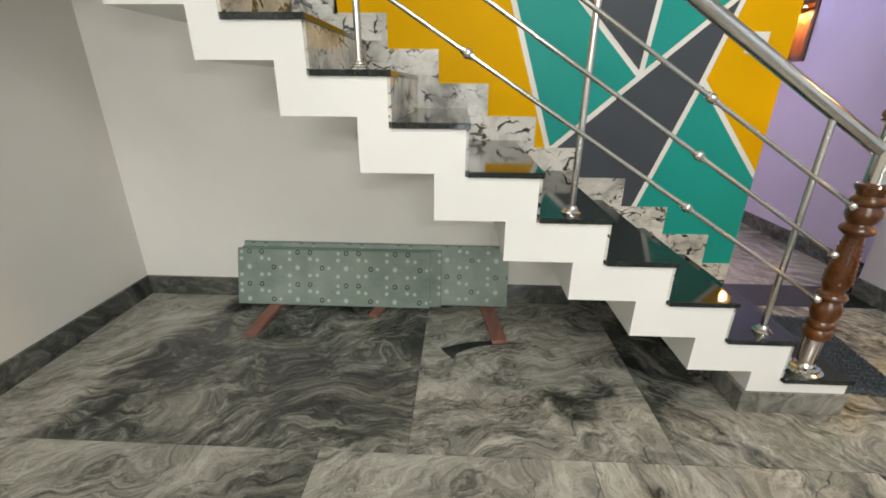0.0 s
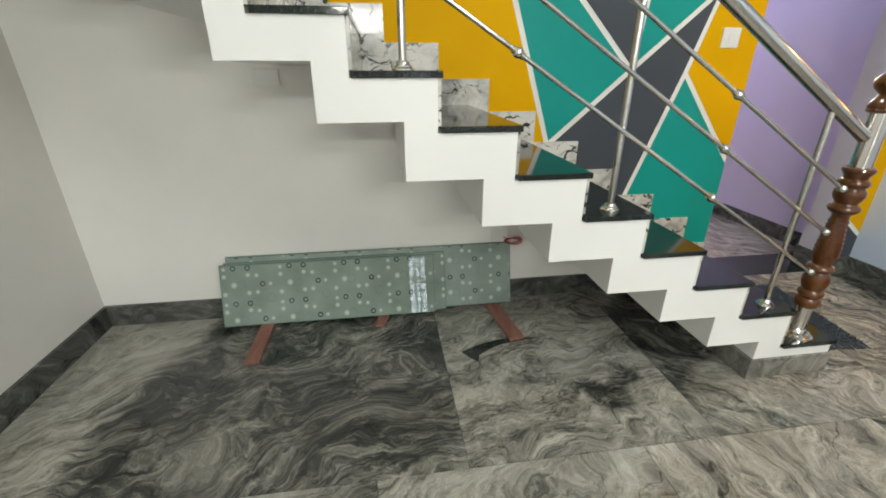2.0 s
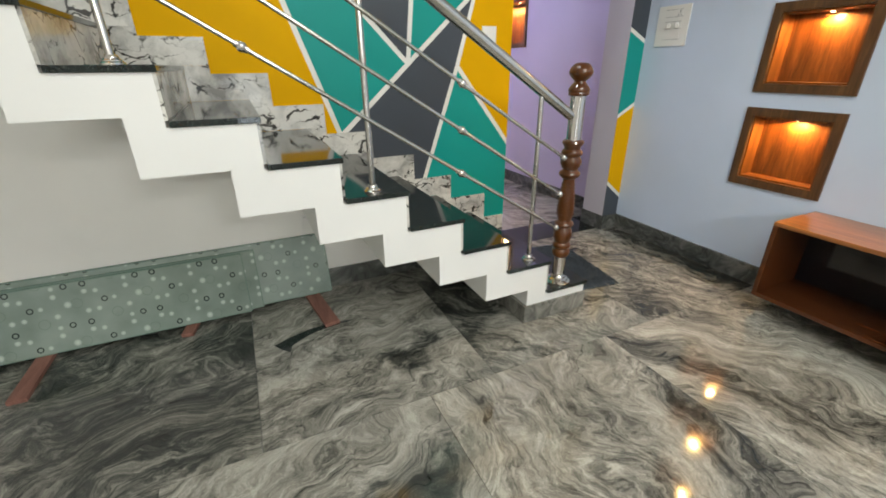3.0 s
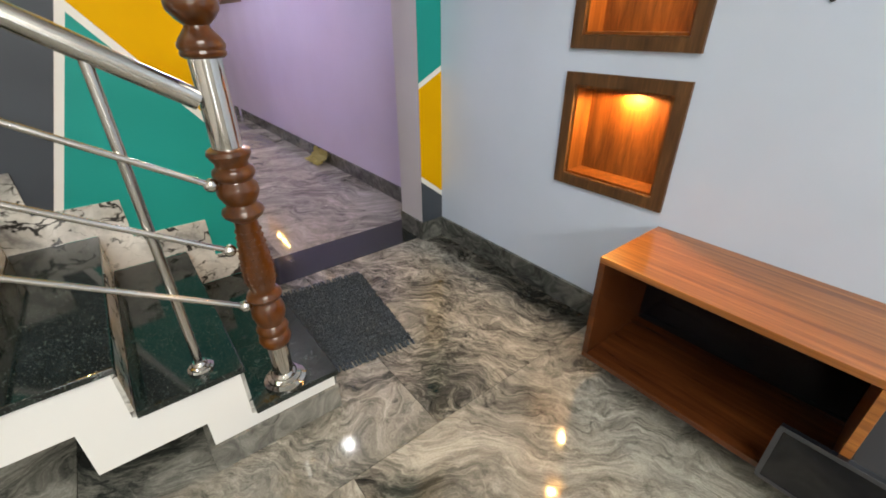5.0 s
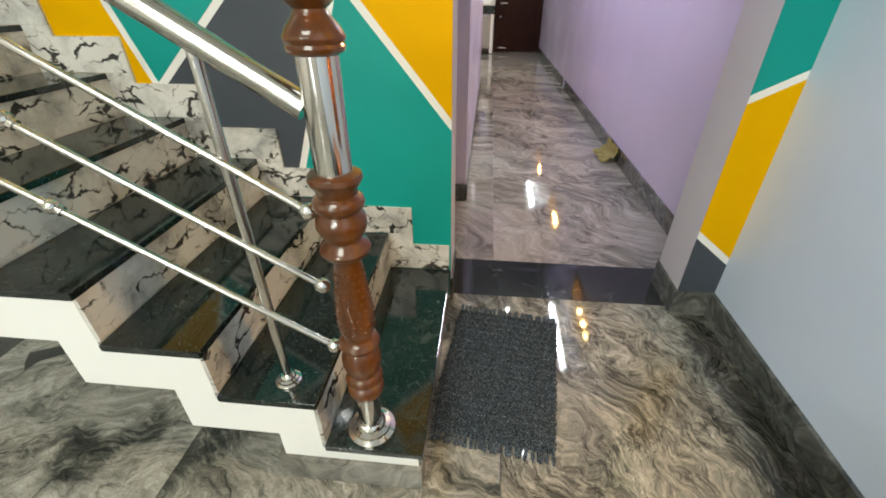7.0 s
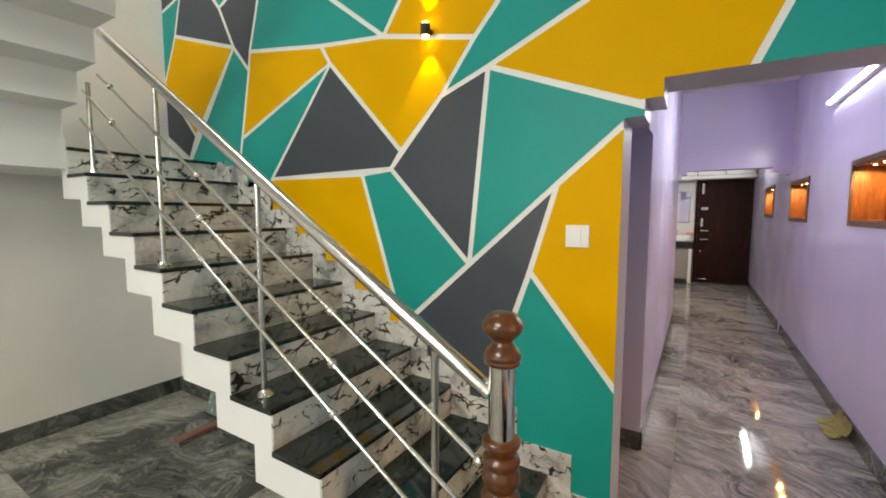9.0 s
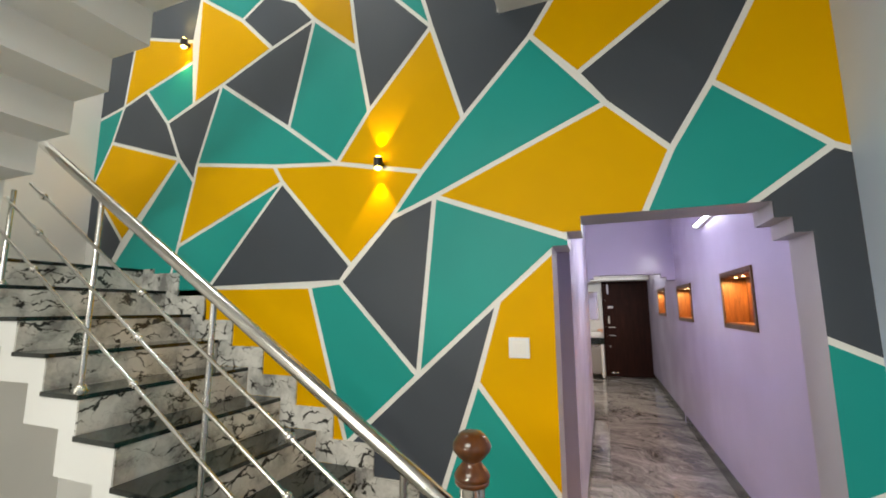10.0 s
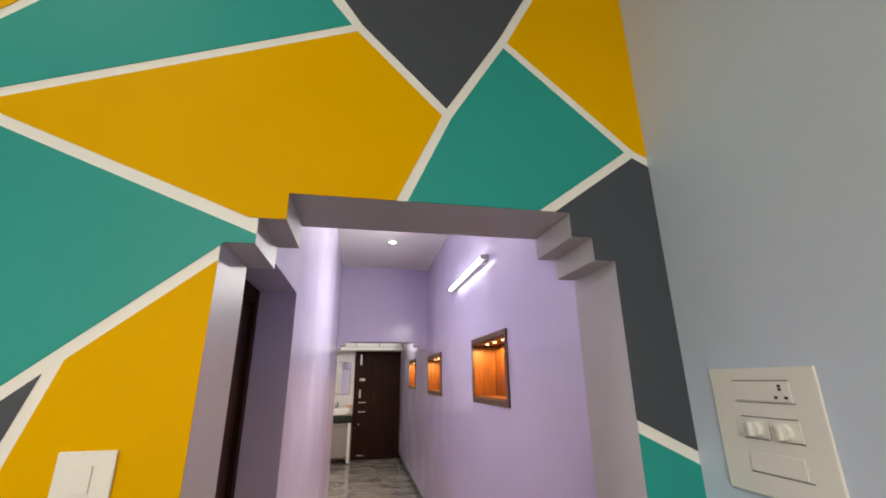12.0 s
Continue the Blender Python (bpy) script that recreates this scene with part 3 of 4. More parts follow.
    mx, my, g = (x0 + x1) / 2, (y0 + y1) / 2, 0.0012
    bm = box(x0 + g, y0 + g, z - thick, x1 - g, y1 - g, z)
    data = mesh_from(bm, name, Vector((mx, my, z)), mat)
    ob = new(name, data)
    ob.parent = parent
    ob.location = (Vector((mx, my, z)) - ORIGIN[parent]) * U
    ORIGIN[ob] = Vector((mx, my, z))
    return ob


XS, YS = [WEST - 0.1, -0.04, 1.03, 2.10, EAST + 0.05], [SOUTH - 0.1, -2.53, -1.26, 0.01, 1.28, 2.59]
SLAB_STONE = {(0, 4): "pale_and_dark", (1, 4): "pale_grey", (2, 4): "dark_diagonal", (3, 4): "mixed_fine", (0, 3): "pale_diagonal", (1, 3): "pale_diagonal", (2, 3): "pale_fan", (3, 3): "swoosh"}
for xa, xb in zip(XS, XS[1:]):
    for ya, yb in zip(YS, YS[1:]):
        shift = 0 if ya > 1 or xa < WEST else -0.35
        stone = SLAB_STONE.get((XS.index(xa), YS.index(ya)))
        slab("floor_slab", xa + shift, ya, xb + (0 if ya > 1 or xb > EAST else -0.35), yb, STONES[stone] if stone else FLOOR_STONE, floor)
part("stone_inclusion", prism([(.06, 1.99), (.10, 1.93), (.135, 1.895), (.15, 1.95), (.20, 1.985), (.27, 2.022), (.36, 2.04), (.44, 2.05), (.51, 2.062), (.44, 2.075), (.35, 2.078), (.26, 2.068), (.18, 2.045), (.12, 2.02)], "z", -0.001, 0.0006), BLACK_STONE, floor, "black mineral patch in the granite")
slab("threshold_slab", 1.6, 2.59, EAST + 0.2, 2.92, BLACK_STONE, floor)
for k in range(8):
    for xa, xb in ((1.3, 2.08), (2.08, 3.35)):
        slab("floor_slab", xa, 2.92 + 1.2 * k, xb, 4.12 + 1.2 * k, PASSAGE_STONE, floor)
for k in range(4):
    slab("floor_slab", 0.5, 8.1 + 1.2 * k, 1.3, 9.3 + 1.2 * k, PASSAGE_STONE, floor)

# skirting
SK = 0.13


def skirting(label_at, *boxes):
    bm = bmesh.new()
    for b in boxes:
        box(*b, into=bm)
    return solo("baseboard", bm, SKIRT_STONE, label_at, "dark grey polished granite skirting", "skirting", kind="structure")


skirting((0, NORTH, 0), (WEST, NORTH - 0.018, 0, 1.45, NORTH, SK))
skirting((WEST, 0, 0), (WEST, SOUTH, 0, WEST + 0.018, NORTH - 0.018, SK))
skirting((EAST, 0, 0), (EAST - 0.018, SOUTH, 0, EAST, NORTH - 0.018, SK))
skirting((3, NORTH, 0), (JAMB_E - 0.012, NORTH - 0.018, 0, EAST, NORTH, SK), (JAMB_E - 0.012, NORTH, 0, JAMB_E, WALL_BACK, SK))
skirting((JAMB_W, NORTH, 0), (JAMB_W, NORTH - 0.012, 0, JAMB_W + 0.012, WALL_BACK, SK))
skirting((PASS_E, 5, 0), (PASS_E - 0.015, WALL_BACK, 0, PASS_E, PASS_N, SK), (JAMB_E, WALL_BACK, 0, PASS_E - 0.015, WALL_BACK + 0.015, SK), (PASS_E - 0.015, PASS_N + 0.22, 0, PASS_E, FAR_N, SK))
skirting((PASS_W, 5, 0), (PASS_W, 3.72, 0, PASS_W + 0.012, PASS_N, SK), (PASS_W - 0.17, 3.705, 0, PASS_W, 3.72, SK))

# ---- mural: painted panels between white lines ----
J = dict(a1=(.58, 1.94), a2=(.655, 2.04), b1=(.93, 2.315), a4=(1.21, 2.42), v4=(1.11, 1.405), v5=(1.45, 1.39), l3=(1.575, 1.815),
         c1=(1.79, 3.29), c2=(1.93, 3.50), c3=(2.16, 2.82), f1=(.35, 1.92), f2=(.655, 1.0), g1=(-.53, 1.925), h1=(.09, 2.635), h0=(.01, 2.76))
J.update(k0=(.53, 2.71), k1=(1.13, 2.58), k2=(.76, 3.03), k3=(1.19, 3.51), k4=(1.39, 2.87), m2=(.12, 3.02), m3=(.30, 3.80), m4=(.66, 3.49),
         o1=(2.03, 3.01), o2=(2.74, 3.49), o3=(2.44, 2.53), o4=(2.97, 3.49), o5=(2.63, 2.84), o6=(2.30, 2.2205), p1=(3.05, 2.46), p3=(2.72, 2.2205), p4=(2.925, 1.645))
J.update(P1=(-.54, 3.48), P2=(-.74, 2.87), P3=(-.76, 2.74), P4=(-.87, 2.25), P5=(-1.40, 3.60), P6=(-1.11, 3.27), P7=(-.94, 2.94), P8=(-1.67, 3.51), P9=(-1.78, 3.20),
         Q1=(-.87, 3.75), Q2=(-.83, 3.38), Q3=(-.84, 4.30), Q4=(-.07, 3.67), Q5=(-.38, 3.98), Q7=(.13, 3.99), R2=(-.89, 3.93), q8=(-.14, 4.13))
J.update(s1=(1.9545, 2.125), s2=(1.8745, 2.0755), s3=(1.875, .86), s4=(1.875, 0), s5=(.967, 0), s6=(1.1, .38), s7=(.40, .77), s8=(2.0225, 2.2205), sb=(2.0225, 2.1455), s9=(1.915, 2.1455), sc=(1.9545, 2.0755),
         t1=(-.95, 1.935), t2=(-.95, 1.40), t3=(.40, .60), t4=(-.5, 1.6), t5=(-1.0, 1.72), t6=(-.97, 1.8), t7=(-1.74, 1.97), t8=(-1.52, 2.33), t9=(-1.99, 2.83))
J.update(u1=(-1.72, 2.0), u2=(-1.99, 2.0), u3=(-1.60, 4.14), u4=(-1.60, 5.0), u5=(-2.0, 5.0), u6=(-2.0, 3.44), u7=(-.86, 5.0), u8=(-.14, 5.0), u9=(.52, 5.0),
         w1=(.555, 4.19), w2=(.93, 5.0), w3=(1.10, 3.83), w4=(1.62, 3.5), w5=(1.62, 5.0), x1=(3.13, 3.50), x2=(3.13, 2.42), x3=(3.13, 1.545), x4=(3.13, 1.10))
J.update(y1=(2.925, .99), y2=(3.13, .285), y3=(2.925, .445), y4=(3.13, .1), y5=(2.925, .1), y6=(2.9255, 2.0755), y7=(2.8605, 2.0755), ya=(2.8605, 2.1455), y8=(2.7955, 2.1455), yb=(2.7955, 2.2205))
MURAL = {
    "teal": ["b1 k1 k4 c1 c3 a4", "a4 s1 sc s2 l3 v4", "v5 s3 s4 s5 s6", "f1 a1 v4 f2", "h1 g1 t4 t5 P4", "P7 P3 P4 t6 t7", "P5 Q1 Q2 P6", "u6 P8 P9 t9", "P2 P1 m2 k0 h0",
             "m3 m4 k2 k0 m2", "Q5 q8 u8 u7 Q3", "k3 w3 w2 u9 w1", "o5 p1 p3 o6 o3", "p4 x3 x4 y1"],
    "yellow": ["a4 c3 o3 o6 s8 sb s9", "l3 s2 s3 v5", "t1 f1 f2 t3 t2", "h0 k0 k1 b1 a2 h1", "P2 h0 h1 P4 P3", "P9 P7 t8 t9", "Q3 Q2 P1 Q4 Q5", "P8 P5 Q1 R2 u3", "k0 k2 k3 k4 k1",
               "m3 Q7 q8 u8 u9 w1 m4", "c1 o1 o2 c2", "o4 x1 x2 p1 o5", "y1 x4 y2 y3"],
    "slate": ["a1 b1 a4 v4", "l3 v5 s6 s7 v4", "h1 a2 a1 g1", "t9 t8 u1 u2", "P6 P1 P2 P3 P7", "P5 P6 P7 P9 P8", "P8 u3 u4 u5 u6", "u3 R2 Q3 u7 u4", "P1 Q4 m3 m2", "Q5 Q4 m3 Q7 q8",
              "m4 k2 k3 w1", "k3 k4 c1 c2 w4 w5 w2 w3", "o1 o2 o4 o5 o3 c3", "p1 x2 x3 p4 y6 y7 ya y8 yb p3", "y3 y2 y4 y5"],
}


def inset(points, d):
    """An outline moved inwards by d on every side."""
    pts = [Vector(p) for p in points]
    if sum(a.x * b.y - b.x * a.y for a, b in zip(pts, pts[1:] + pts[:1])) < 0:
        pts.reverse()
    out, n = [], len(pts)
    for i in range(n):
        a, b, c = pts[i - 1], pts[i], pts[(i + 1) % n]
        e, f = (b - a).normalized(), (c - b).normalized()
        p, q = Vector((-e.y, e.x)), Vector((-f.y, f.x))
        out.append(b + (p + q) * d / max(0.18, 1 + p.dot(q)))
    return out


def clipped(points, n, k):
    """The piece of an outline where n . p >= k."""
    out = []
    for a, b in zip(points, points[1:] + points[:1]):
        da, db = n.dot(a) - k, n.dot(b) - k
        if da >= 0:
            out.append(a)
        if da * db < 0:
            out.append(a + (b - a) * da / (da - db))
    return out


stair_line = Vector((0.614, 1.0))
for colour, mat in (("teal", TEAL), ("yellow", YELLOW), ("slate", SLATE)):
    for names in MURAL[colour]:
        outline = inset([J[k] for k in names.split()], 0.0145)
        outline = clipped(outline, stair_line, stair_line.dot(Vector((1.56, 0.20))))
        outline = clipped(clipped(outline, Vector((-1, 0)), -EAST), Vector((1, 0)), WEST)
        outline = clipped(outline, Vector((-1, 0)), -EAST)
        if outline and min(p[0] for p in outline) > 1.64:
            outline = clipped(outline, Vector((0, -1)), -SOFFIT)
        if len(outline) > 2:
            part("painted_panel", prism([tuple(p) for p in outline], "y", NORTH - 0.0022, NORTH + 0.001), mat, wall_north)

# ---- stairs ----
NEAR, RUN = 1.590, 0.277
TREADS = [(1.553, 0.185)] + [(1.270 - RUN * k, 0.375 + 0.1712 * k) for k in range(10)]  # riser behind the tread, tread height
LANDING_X, LANDING_Z = TREADS[-1][0], TREADS[-1][1] + 0.1712
staircase = thing("staircase", (0.3, 2.0, 0), "white concrete folded-plate staircase with black granite treads", "staircase")
upper_profile, lower_profile = [(1.845, 0.11), (1.845, 0.163)], []
for n, (x, z) in enumerate(TREADS):
    nxt = TREADS[n + 1][1] if n + 1 < len(TREADS) else LANDING_Z
    upper_profile += [(x, z - 0.022), (x, nxt - 0.022)]
upper_profile += [(WEST, LANDING_Z - 0.022), (WEST, 1.95)]
lower_profile = [(-1.325, 1.95)]
UNDER_Z = (0.212, 0.375, 0.539, 0.704, 0.868, 1.048, 1.247, 1.429, 1.596, 1.758)
for k in range(9, -1, -1):
    x, z = 1.425 - 0.2755 * k, UNDER_Z[k]
    lower_profile += [(x - 0.2755, z), (x, z)] if k < 9 else [(-1.325, z + 0.01), (x, z)]
lower_profile += [(1.425, 0.11)]
body = prism(upper_profile + lower_profile, "y", NEAR, NORTH - 0.004)
part("flight", body, STAIR_WHITE, staircase)
part("landing_slab", box(WEST + 0.002, 0.55, 1.95, LANDING_X, NEAR - 0.002, LANDING_Z + 0.05), STAIR_WHITE, staircase)
part("plinth", box(1.405, NEAR - 0.012, 0.001, 1.855, NORTH - 0.02, 0.11, 0.003), PLINTH_STONE, staircase, "grey granite plinth under the lowest step")
for n, (x, z) in enumerate(TREADS):
    front = TREADS[n - 1][0] if n else 1.845
    part("tread", box(x + 0.012, NEAR - 0.012, z - 0.022, front + 0.016, NORTH - 0.014, z, 0.003), BLACK_STONE, staircase, "polished black granite tread")
    nxt = TREADS[n + 1][1] if n + 1 < len(TREADS) else LANDING_Z
    part("riser", box(x, NEAR + 0.001, z + 0.0005, x + 0.011, NORTH - 0.014, nxt - 0.0225), WHITE_MARBLE, staircase, "white veined marble riser")
part("riser", box(1.845, NEAR + 0.001, 0.112, 1.853, NORTH - 0.022, 0.162), SKIRT_STONE, staircase)
part("landing_tread", box(WEST + 0.002, NEAR - 0.001, LANDING_Z - 0.022, LANDING_X + 0.018, NORTH - 0.014, LANDING_Z, 0.003), BLACK_STONE, staircase, "polished black granite landing")
# stepped marble skirting on the wall
for n, (x, z) in enumerate(TREADS):
    front = (TREADS[n - 1][0] if n else 1.845) + (0.128 if n else 0.008)
    high = TREADS[n + 1][1] if n + 1 < len(TREADS) else LANDING_Z
    part("skirting_tile", prism([(x + 0.0115, z + 0.0005), (front, z + 0.0005), (front, z + 0.132), (x + 0.1285, z + 0.132), (x + 0.1285, high + 0.0), (x + 0.0115, high)], "y", NORTH - 0.0135, NORTH - 0.002), WHITE_MARBLE, staircase, "white veined marble stair skirting")

# returning upper flight, seen from below
upper_stair = thing("upper_staircase", (0.2, 1.1, LANDING_Z), "off-white stepped underside of the upper stair flight", "staircase")
RUN2, RISE2, X2, Z2, PLATE = 0.273, 0.178, -1.238, 2.137, 0.10
part("base_step", box(X2 - PLATE, 0.60, Z2 - 0.05, X2, 1.585, Z2 + PLATE), STAIR_WHITE, upper_stair)
for k in range(11):
    xa, xb, za, zb = X2 + RUN2 * k, min(1.618, X2 + RUN2 * (k + 1)), Z2 + RISE2 * k, Z2 + RISE2 * (k + 1)
    part("step", prism([(xa - PLATE, za + PLATE), (xa, za + PLATE), (xa, zb), (xb, zb), (xb, zb + PLATE), (xa - PLATE, zb + PLATE)], "y", 0.60, 1.585), STAIR_WHITE, upper_stair)

# ---- railing ----
railing = thing("stair_railing", (1.68, 1.645, 0.185), "polished stainless steel stair railing with three slanting rods", "railing")
RY, NX = 1.655, 1.692


def flange(x, y, z, r, h, mat, parent, name="base_flange"):
    return part(name, lathe(x, y, [(r, z), (r, z + h * 0.2), (r * 0.82, z + h * 0.35), (r * 0.8, z + h * 0.5), (r * 0.62, z + h * 0.62), (r * 0.6, z + h * 0.8), (r * 0.45, z + h)], 24), mat, parent, smooth=True)


def rail_z(x):
    return 1.15 + 0.631 * (1.66 - x)


for x, z in ((1.462, 0.375), (0.585, 0.8886), (-0.222, 1.402), (-1.03, 1.9158)):
    top = rail_z(x) - 0.02 if x > -0.6 else z + 0.545
    post = part("post", rod((x, RY, z), (x, RY, top), 0.0125, 16), STEEL, railing, smooth=True)
    flange(x, RY, z, 0.037, 0.03, BRIGHT_STEEL, post)
handrail = part("handrail", rod((1.655, RY, rail_z(1.655)), (-0.80, RY, rail_z(-0.80)), 0.026, 24), STEEL, railing, smooth=True)
for base, start in ((0.55, -1.13), (0.747, -1.07), (0.945, -0.84)):
    line = lambda x, base=base: base + 0.621 * (1.62 - x)
    bar = part("rod", rod((1.625, RY - 0.014, line(1.625)), (start, RY - 0.014, line(start)), 0.0085, 14), STEEL, railing, smooth=True)
    part("end_ball", ball((1.627, RY - 0.014, line(1.627)), 0.019), BRIGHT_STEEL, bar, smooth=True)
    for x in (1.018, 0.16, -0.70):
        if x > start:
            d = Vector((-1, 0, 0.621)).normalized()
            c = Vector((x, RY - 0.014, line(x)))
            knob = ball(c, 0.0185)
            rod(c - d * 0.024, c + d * 0.024, 0.0125, 14, knob)
            part("knob", knob, BRIGHT_STEEL, bar, smooth=True)

newel = thing("newel_post", (NX, RY, 0.185), "turned brown varnished newel post with polished steel sleeves", "newel post")
flange(NX, RY, 0.185, 0.072, 0.05, BRIGHT_STEEL, newel)
part("lower_sleeve", rod((NX, RY, 0.2), (NX, RY, 0.36), 0.0345, 28), BRIGHT_STEEL, newel, smooth=True)
turned = [(0.036, 0.352), (0.042, 0.356), (0.049, 0.368), (0.052, 0.382), (0.049, 0.397), (0.040, 0.405), (0.041, 0.411), (0.050, 0.418), (0.052, 0.428), (0.046, 0.440), (0.040, 0.446), (0.047, 0.460),
          (0.053, 0.485), (0.052, 0.508), (0.044, 0.530), (0.038, 0.538), (0.050, 0.546), (0.0545, 0.556), (0.050, 0.568), (0.038, 0.576), (0.036, 0.584), (0.043, 0.600), (0.0475, 0.630), (0.047, 0.660),
          (0.042, 0.710), (0.036, 0.765), (0.032, 0.805), (0.032, 0.818), (0.040, 0.824), (0.054, 0.836), (0.058, 0.847), (0.054, 0.858), (0.042, 0.866), (0.040, 0.872), (0.050, 0.888), (0.0565, 0.905), (0.055, 0.925),
          (0.046, 0.936), (0.045, 0.941), (0.054, 0.950), (0.0565, 0.960), (0.053, 0.972), (0.043, 0.980), (0.044, 0.992), (0.053, 1.004), (0.0575, 1.014), (0.055, 1.024), (0.044, 1.030)]
turned_part = part("turned_shaft", lathe(NX, RY, turned, 32), NEWEL_WOOD, newel, "turned and carved brown varnished wood", smooth=True)
carving = bmesh.new()
for row in range(9):
    z = 0.618 + 0.021 * row
    r = 0.0465 - 0.0125 * max(0, (z - 0.66)) / 0.13
    for k in range(16):
        a = 2 * math.pi * (k + 0.5 * (row % 2)) / 16
        bmesh.ops.create_icosphere(carving, subdivisions=1, radius=0.0040, matrix=Matrix.Translation((NX + r * math.cos(a), RY + r * math.sin(a), z)))
tagged(part("carving", carving, NEWEL_WOOD, turned_part, "rows of small carved beads", smooth=True), kind="stuff")
part("upper_sleeve", rod((NX, RY, 1.027), (NX, RY, 1.25), 0.0385, 32), BRIGHT_STEEL, newel, smooth=True)
finial = [(0.044, 1.246), (0.051, 1.251), (0.053, 1.258), (0.0505, 1.264), (0.054, 1.270), (0.0545, 1.276), (0.047, 1.290), (0.036, 1.303), (0.029, 1.312), (0.028, 1.316), (0.034, 1.321), (0.043, 1.329),
          (0.051, 1.339), (0.0565, 1.346), (0.059, 1.356), (0.0585, 1.364), (0.054, 1.374), (0.0455, 1.386), (0.038, 1.394), (0.030, 1.399), (0.014, 1.402)]
part("finial", lathe(NX, RY, finial, 32), NEWEL_WOOD, newel, "dark varnished turned finial", smooth=True)

# ---- glass sheets leaning under the stairs ----
def etched_glass(name, rough, phase):
    """Pale green glass printed with a repeating field of frosted dots and thin dark rings."""
    mat, nodes, links, shader = nodes_of(name)
    place = nodes.new("ShaderNodeTexCoord")
    split, flat = nodes.new("ShaderNodeSeparateXYZ"), nodes.new("ShaderNodeCombineXYZ")
    links.new(place.outputs["Object"], split.inputs[0]), links.new(split.outputs["X"], flat.inputs["X"]), links.new(split.outputs["Z"], flat.inputs["Y"])
    slide, tile = nodes.new("ShaderNodeVectorMath"), nodes.new("ShaderNodeVectorMath")
    slide.operation, slide.inputs[1].default_value = "ADD", (*phase, 0)
    tile.operation, tile.inputs[1].default_value, tile.inputs[2].default_value = "WRAP", (0.283, 0.18, 1), (0, 0, -1)
    links.new(flat.outputs[0], slide.inputs[0]), links.new(slide.outputs[0], tile.inputs[0])

    def marks(items, profile):
        """The union of round marks (x, y, radius); profile: (share of the radius, strength)."""
        whole = None
        for x, y, radius in items:
            away = nodes.new("ShaderNodeVectorMath")
            away.operation, away.inputs[1].default_value = "DISTANCE", (x, y, 0)
            links.new(tile.outputs[0], away.inputs[0])
            size, both = nodes.new("ShaderNodeMath"), nodes.new("ShaderNodeMath")
            size.operation, size.inputs[1].default_value = "MULTIPLY", 0.42 / radius
            links.new(away.outputs["Value"], size.inputs[0])
            shape = ramp(nodes, [(at * 0.5, (v, v, v)) for at, v in profile])
            links.new(size.outputs[0], shape.inputs[0])
            if whole is None:
                whole = shape.outputs[0]
            else:
                both.operation = "MAXIMUM"
                links.new(whole, both.inputs[0]), links.new(shape.outputs[0], both.inputs[1])
                whole = both.outputs[0]
        return whole

    cloud = add(nodes, "TexNoise", Scale=7, Detail=4)
    links.new(place.outputs["Object"], cloud.inputs["Vector"])
    ground = ramp(nodes, [(0.3, (0.188, 0.240, 0.210)), (0.7, (0.265, 0.325, 0.287))])
    links.new(cloud.outputs[0], ground.inputs[0])
    colour = ground.outputs[0]
    dots = [(0.155, 0.120, 0.015), (0.054, 0.120, 0.010), (0.108, 0.165, 0.012), (0.108, 0.075, 0.012), (0.108, 0.022, 0.010), (0.227, 0.170, 0.012), (0.227, 0.078, 0.012), (0.270, 0.165, 0.011), (0.270, 0.080, 0.011)]
    rings = [(0.015, 0.120, 0.0120), (0.155, 0.025, 0.0120), (0.227, 0.025, 0.0120)]
    halo = [(0.190, 0.120, 0.020), (0.054, 0.050, 0.020)]
    for factor, tint in ((marks(halo, [(0.80, 0), (0.88, 0.5), (0.94, 0.5), (1.0, 0)]), (0.12, 0.18, 0.15, 1)),
                         (marks(dots, [(0.0, 0.85), (0.5, 0.6), (1.0, 0.0)]), (0.58, 0.66, 0.61, 1)),
                         (marks(rings, [(0.54, 0), (0.64, 1), (0.90, 1), (1.0, 0)]), (0.012, 0.022, 0.020, 1))):
        mix = nodes.new("ShaderNodeMix")
        mix.data_type = "RGBA"
        mix.inputs["B"].default_value = tint
        links.new(factor, mix.inputs["Factor"]), links.new(colour, mix.inputs["A"])
        colour = mix.outputs["Result"]
    links.new(colour, shader.inputs["Base Color"])
    shader.inputs["Roughness"].default_value = rough
    return mat


CLEAR_SIDE, FROSTED_SIDE = etched_glass("green_glass_clear_side", 0.03, (-0.196, -0.089)), etched_glass("green_glass_frosted_side", 0.4, (0.10, 0.04))
GLASS_EDGE = plain("green_glass_edge", (0.15, 0.22, 0.185), 0.1)


def leaning_sheet(x0, x1, y_low, y_high, height, lift, glass):
    """A sheet standing on the battens with its top edge towards the wall."""
    t, e = 0.012, 0.005
    unit = thing("glass_sheet", (x0, y_low, lift), "frosted pale green glass sheet with dots and rings", "glass sheet", "glass sheets leaning under the stairs")
    slope = (y_high - y_low) / height

    def strip(za, zb, xa, xb):
        return prism([(y_low + slope * za, lift + za), (y_low + slope * za + t, lift + za), (y_low + slope * zb + t, lift + zb), (y_low + slope * zb, lift + zb)], "x", xa, xb)

    part("pane", strip(e, height - e, x0 + e, x1 - e), glass, unit)
    for za, zb, xa, xb in ((0, e, x0, x1), (height - e, height, x0, x1), (e, height - e, x0, x0 + e), (e, height - e, x1 - e, x1)):
        part("polished_edge", strip(za, zb, xa, xb), GLASS_EDGE, unit)


leaning_sheet(-1.275, -0.03, 2.385, 2.490, 0.345, 0.023, CLEAR_SIDE)
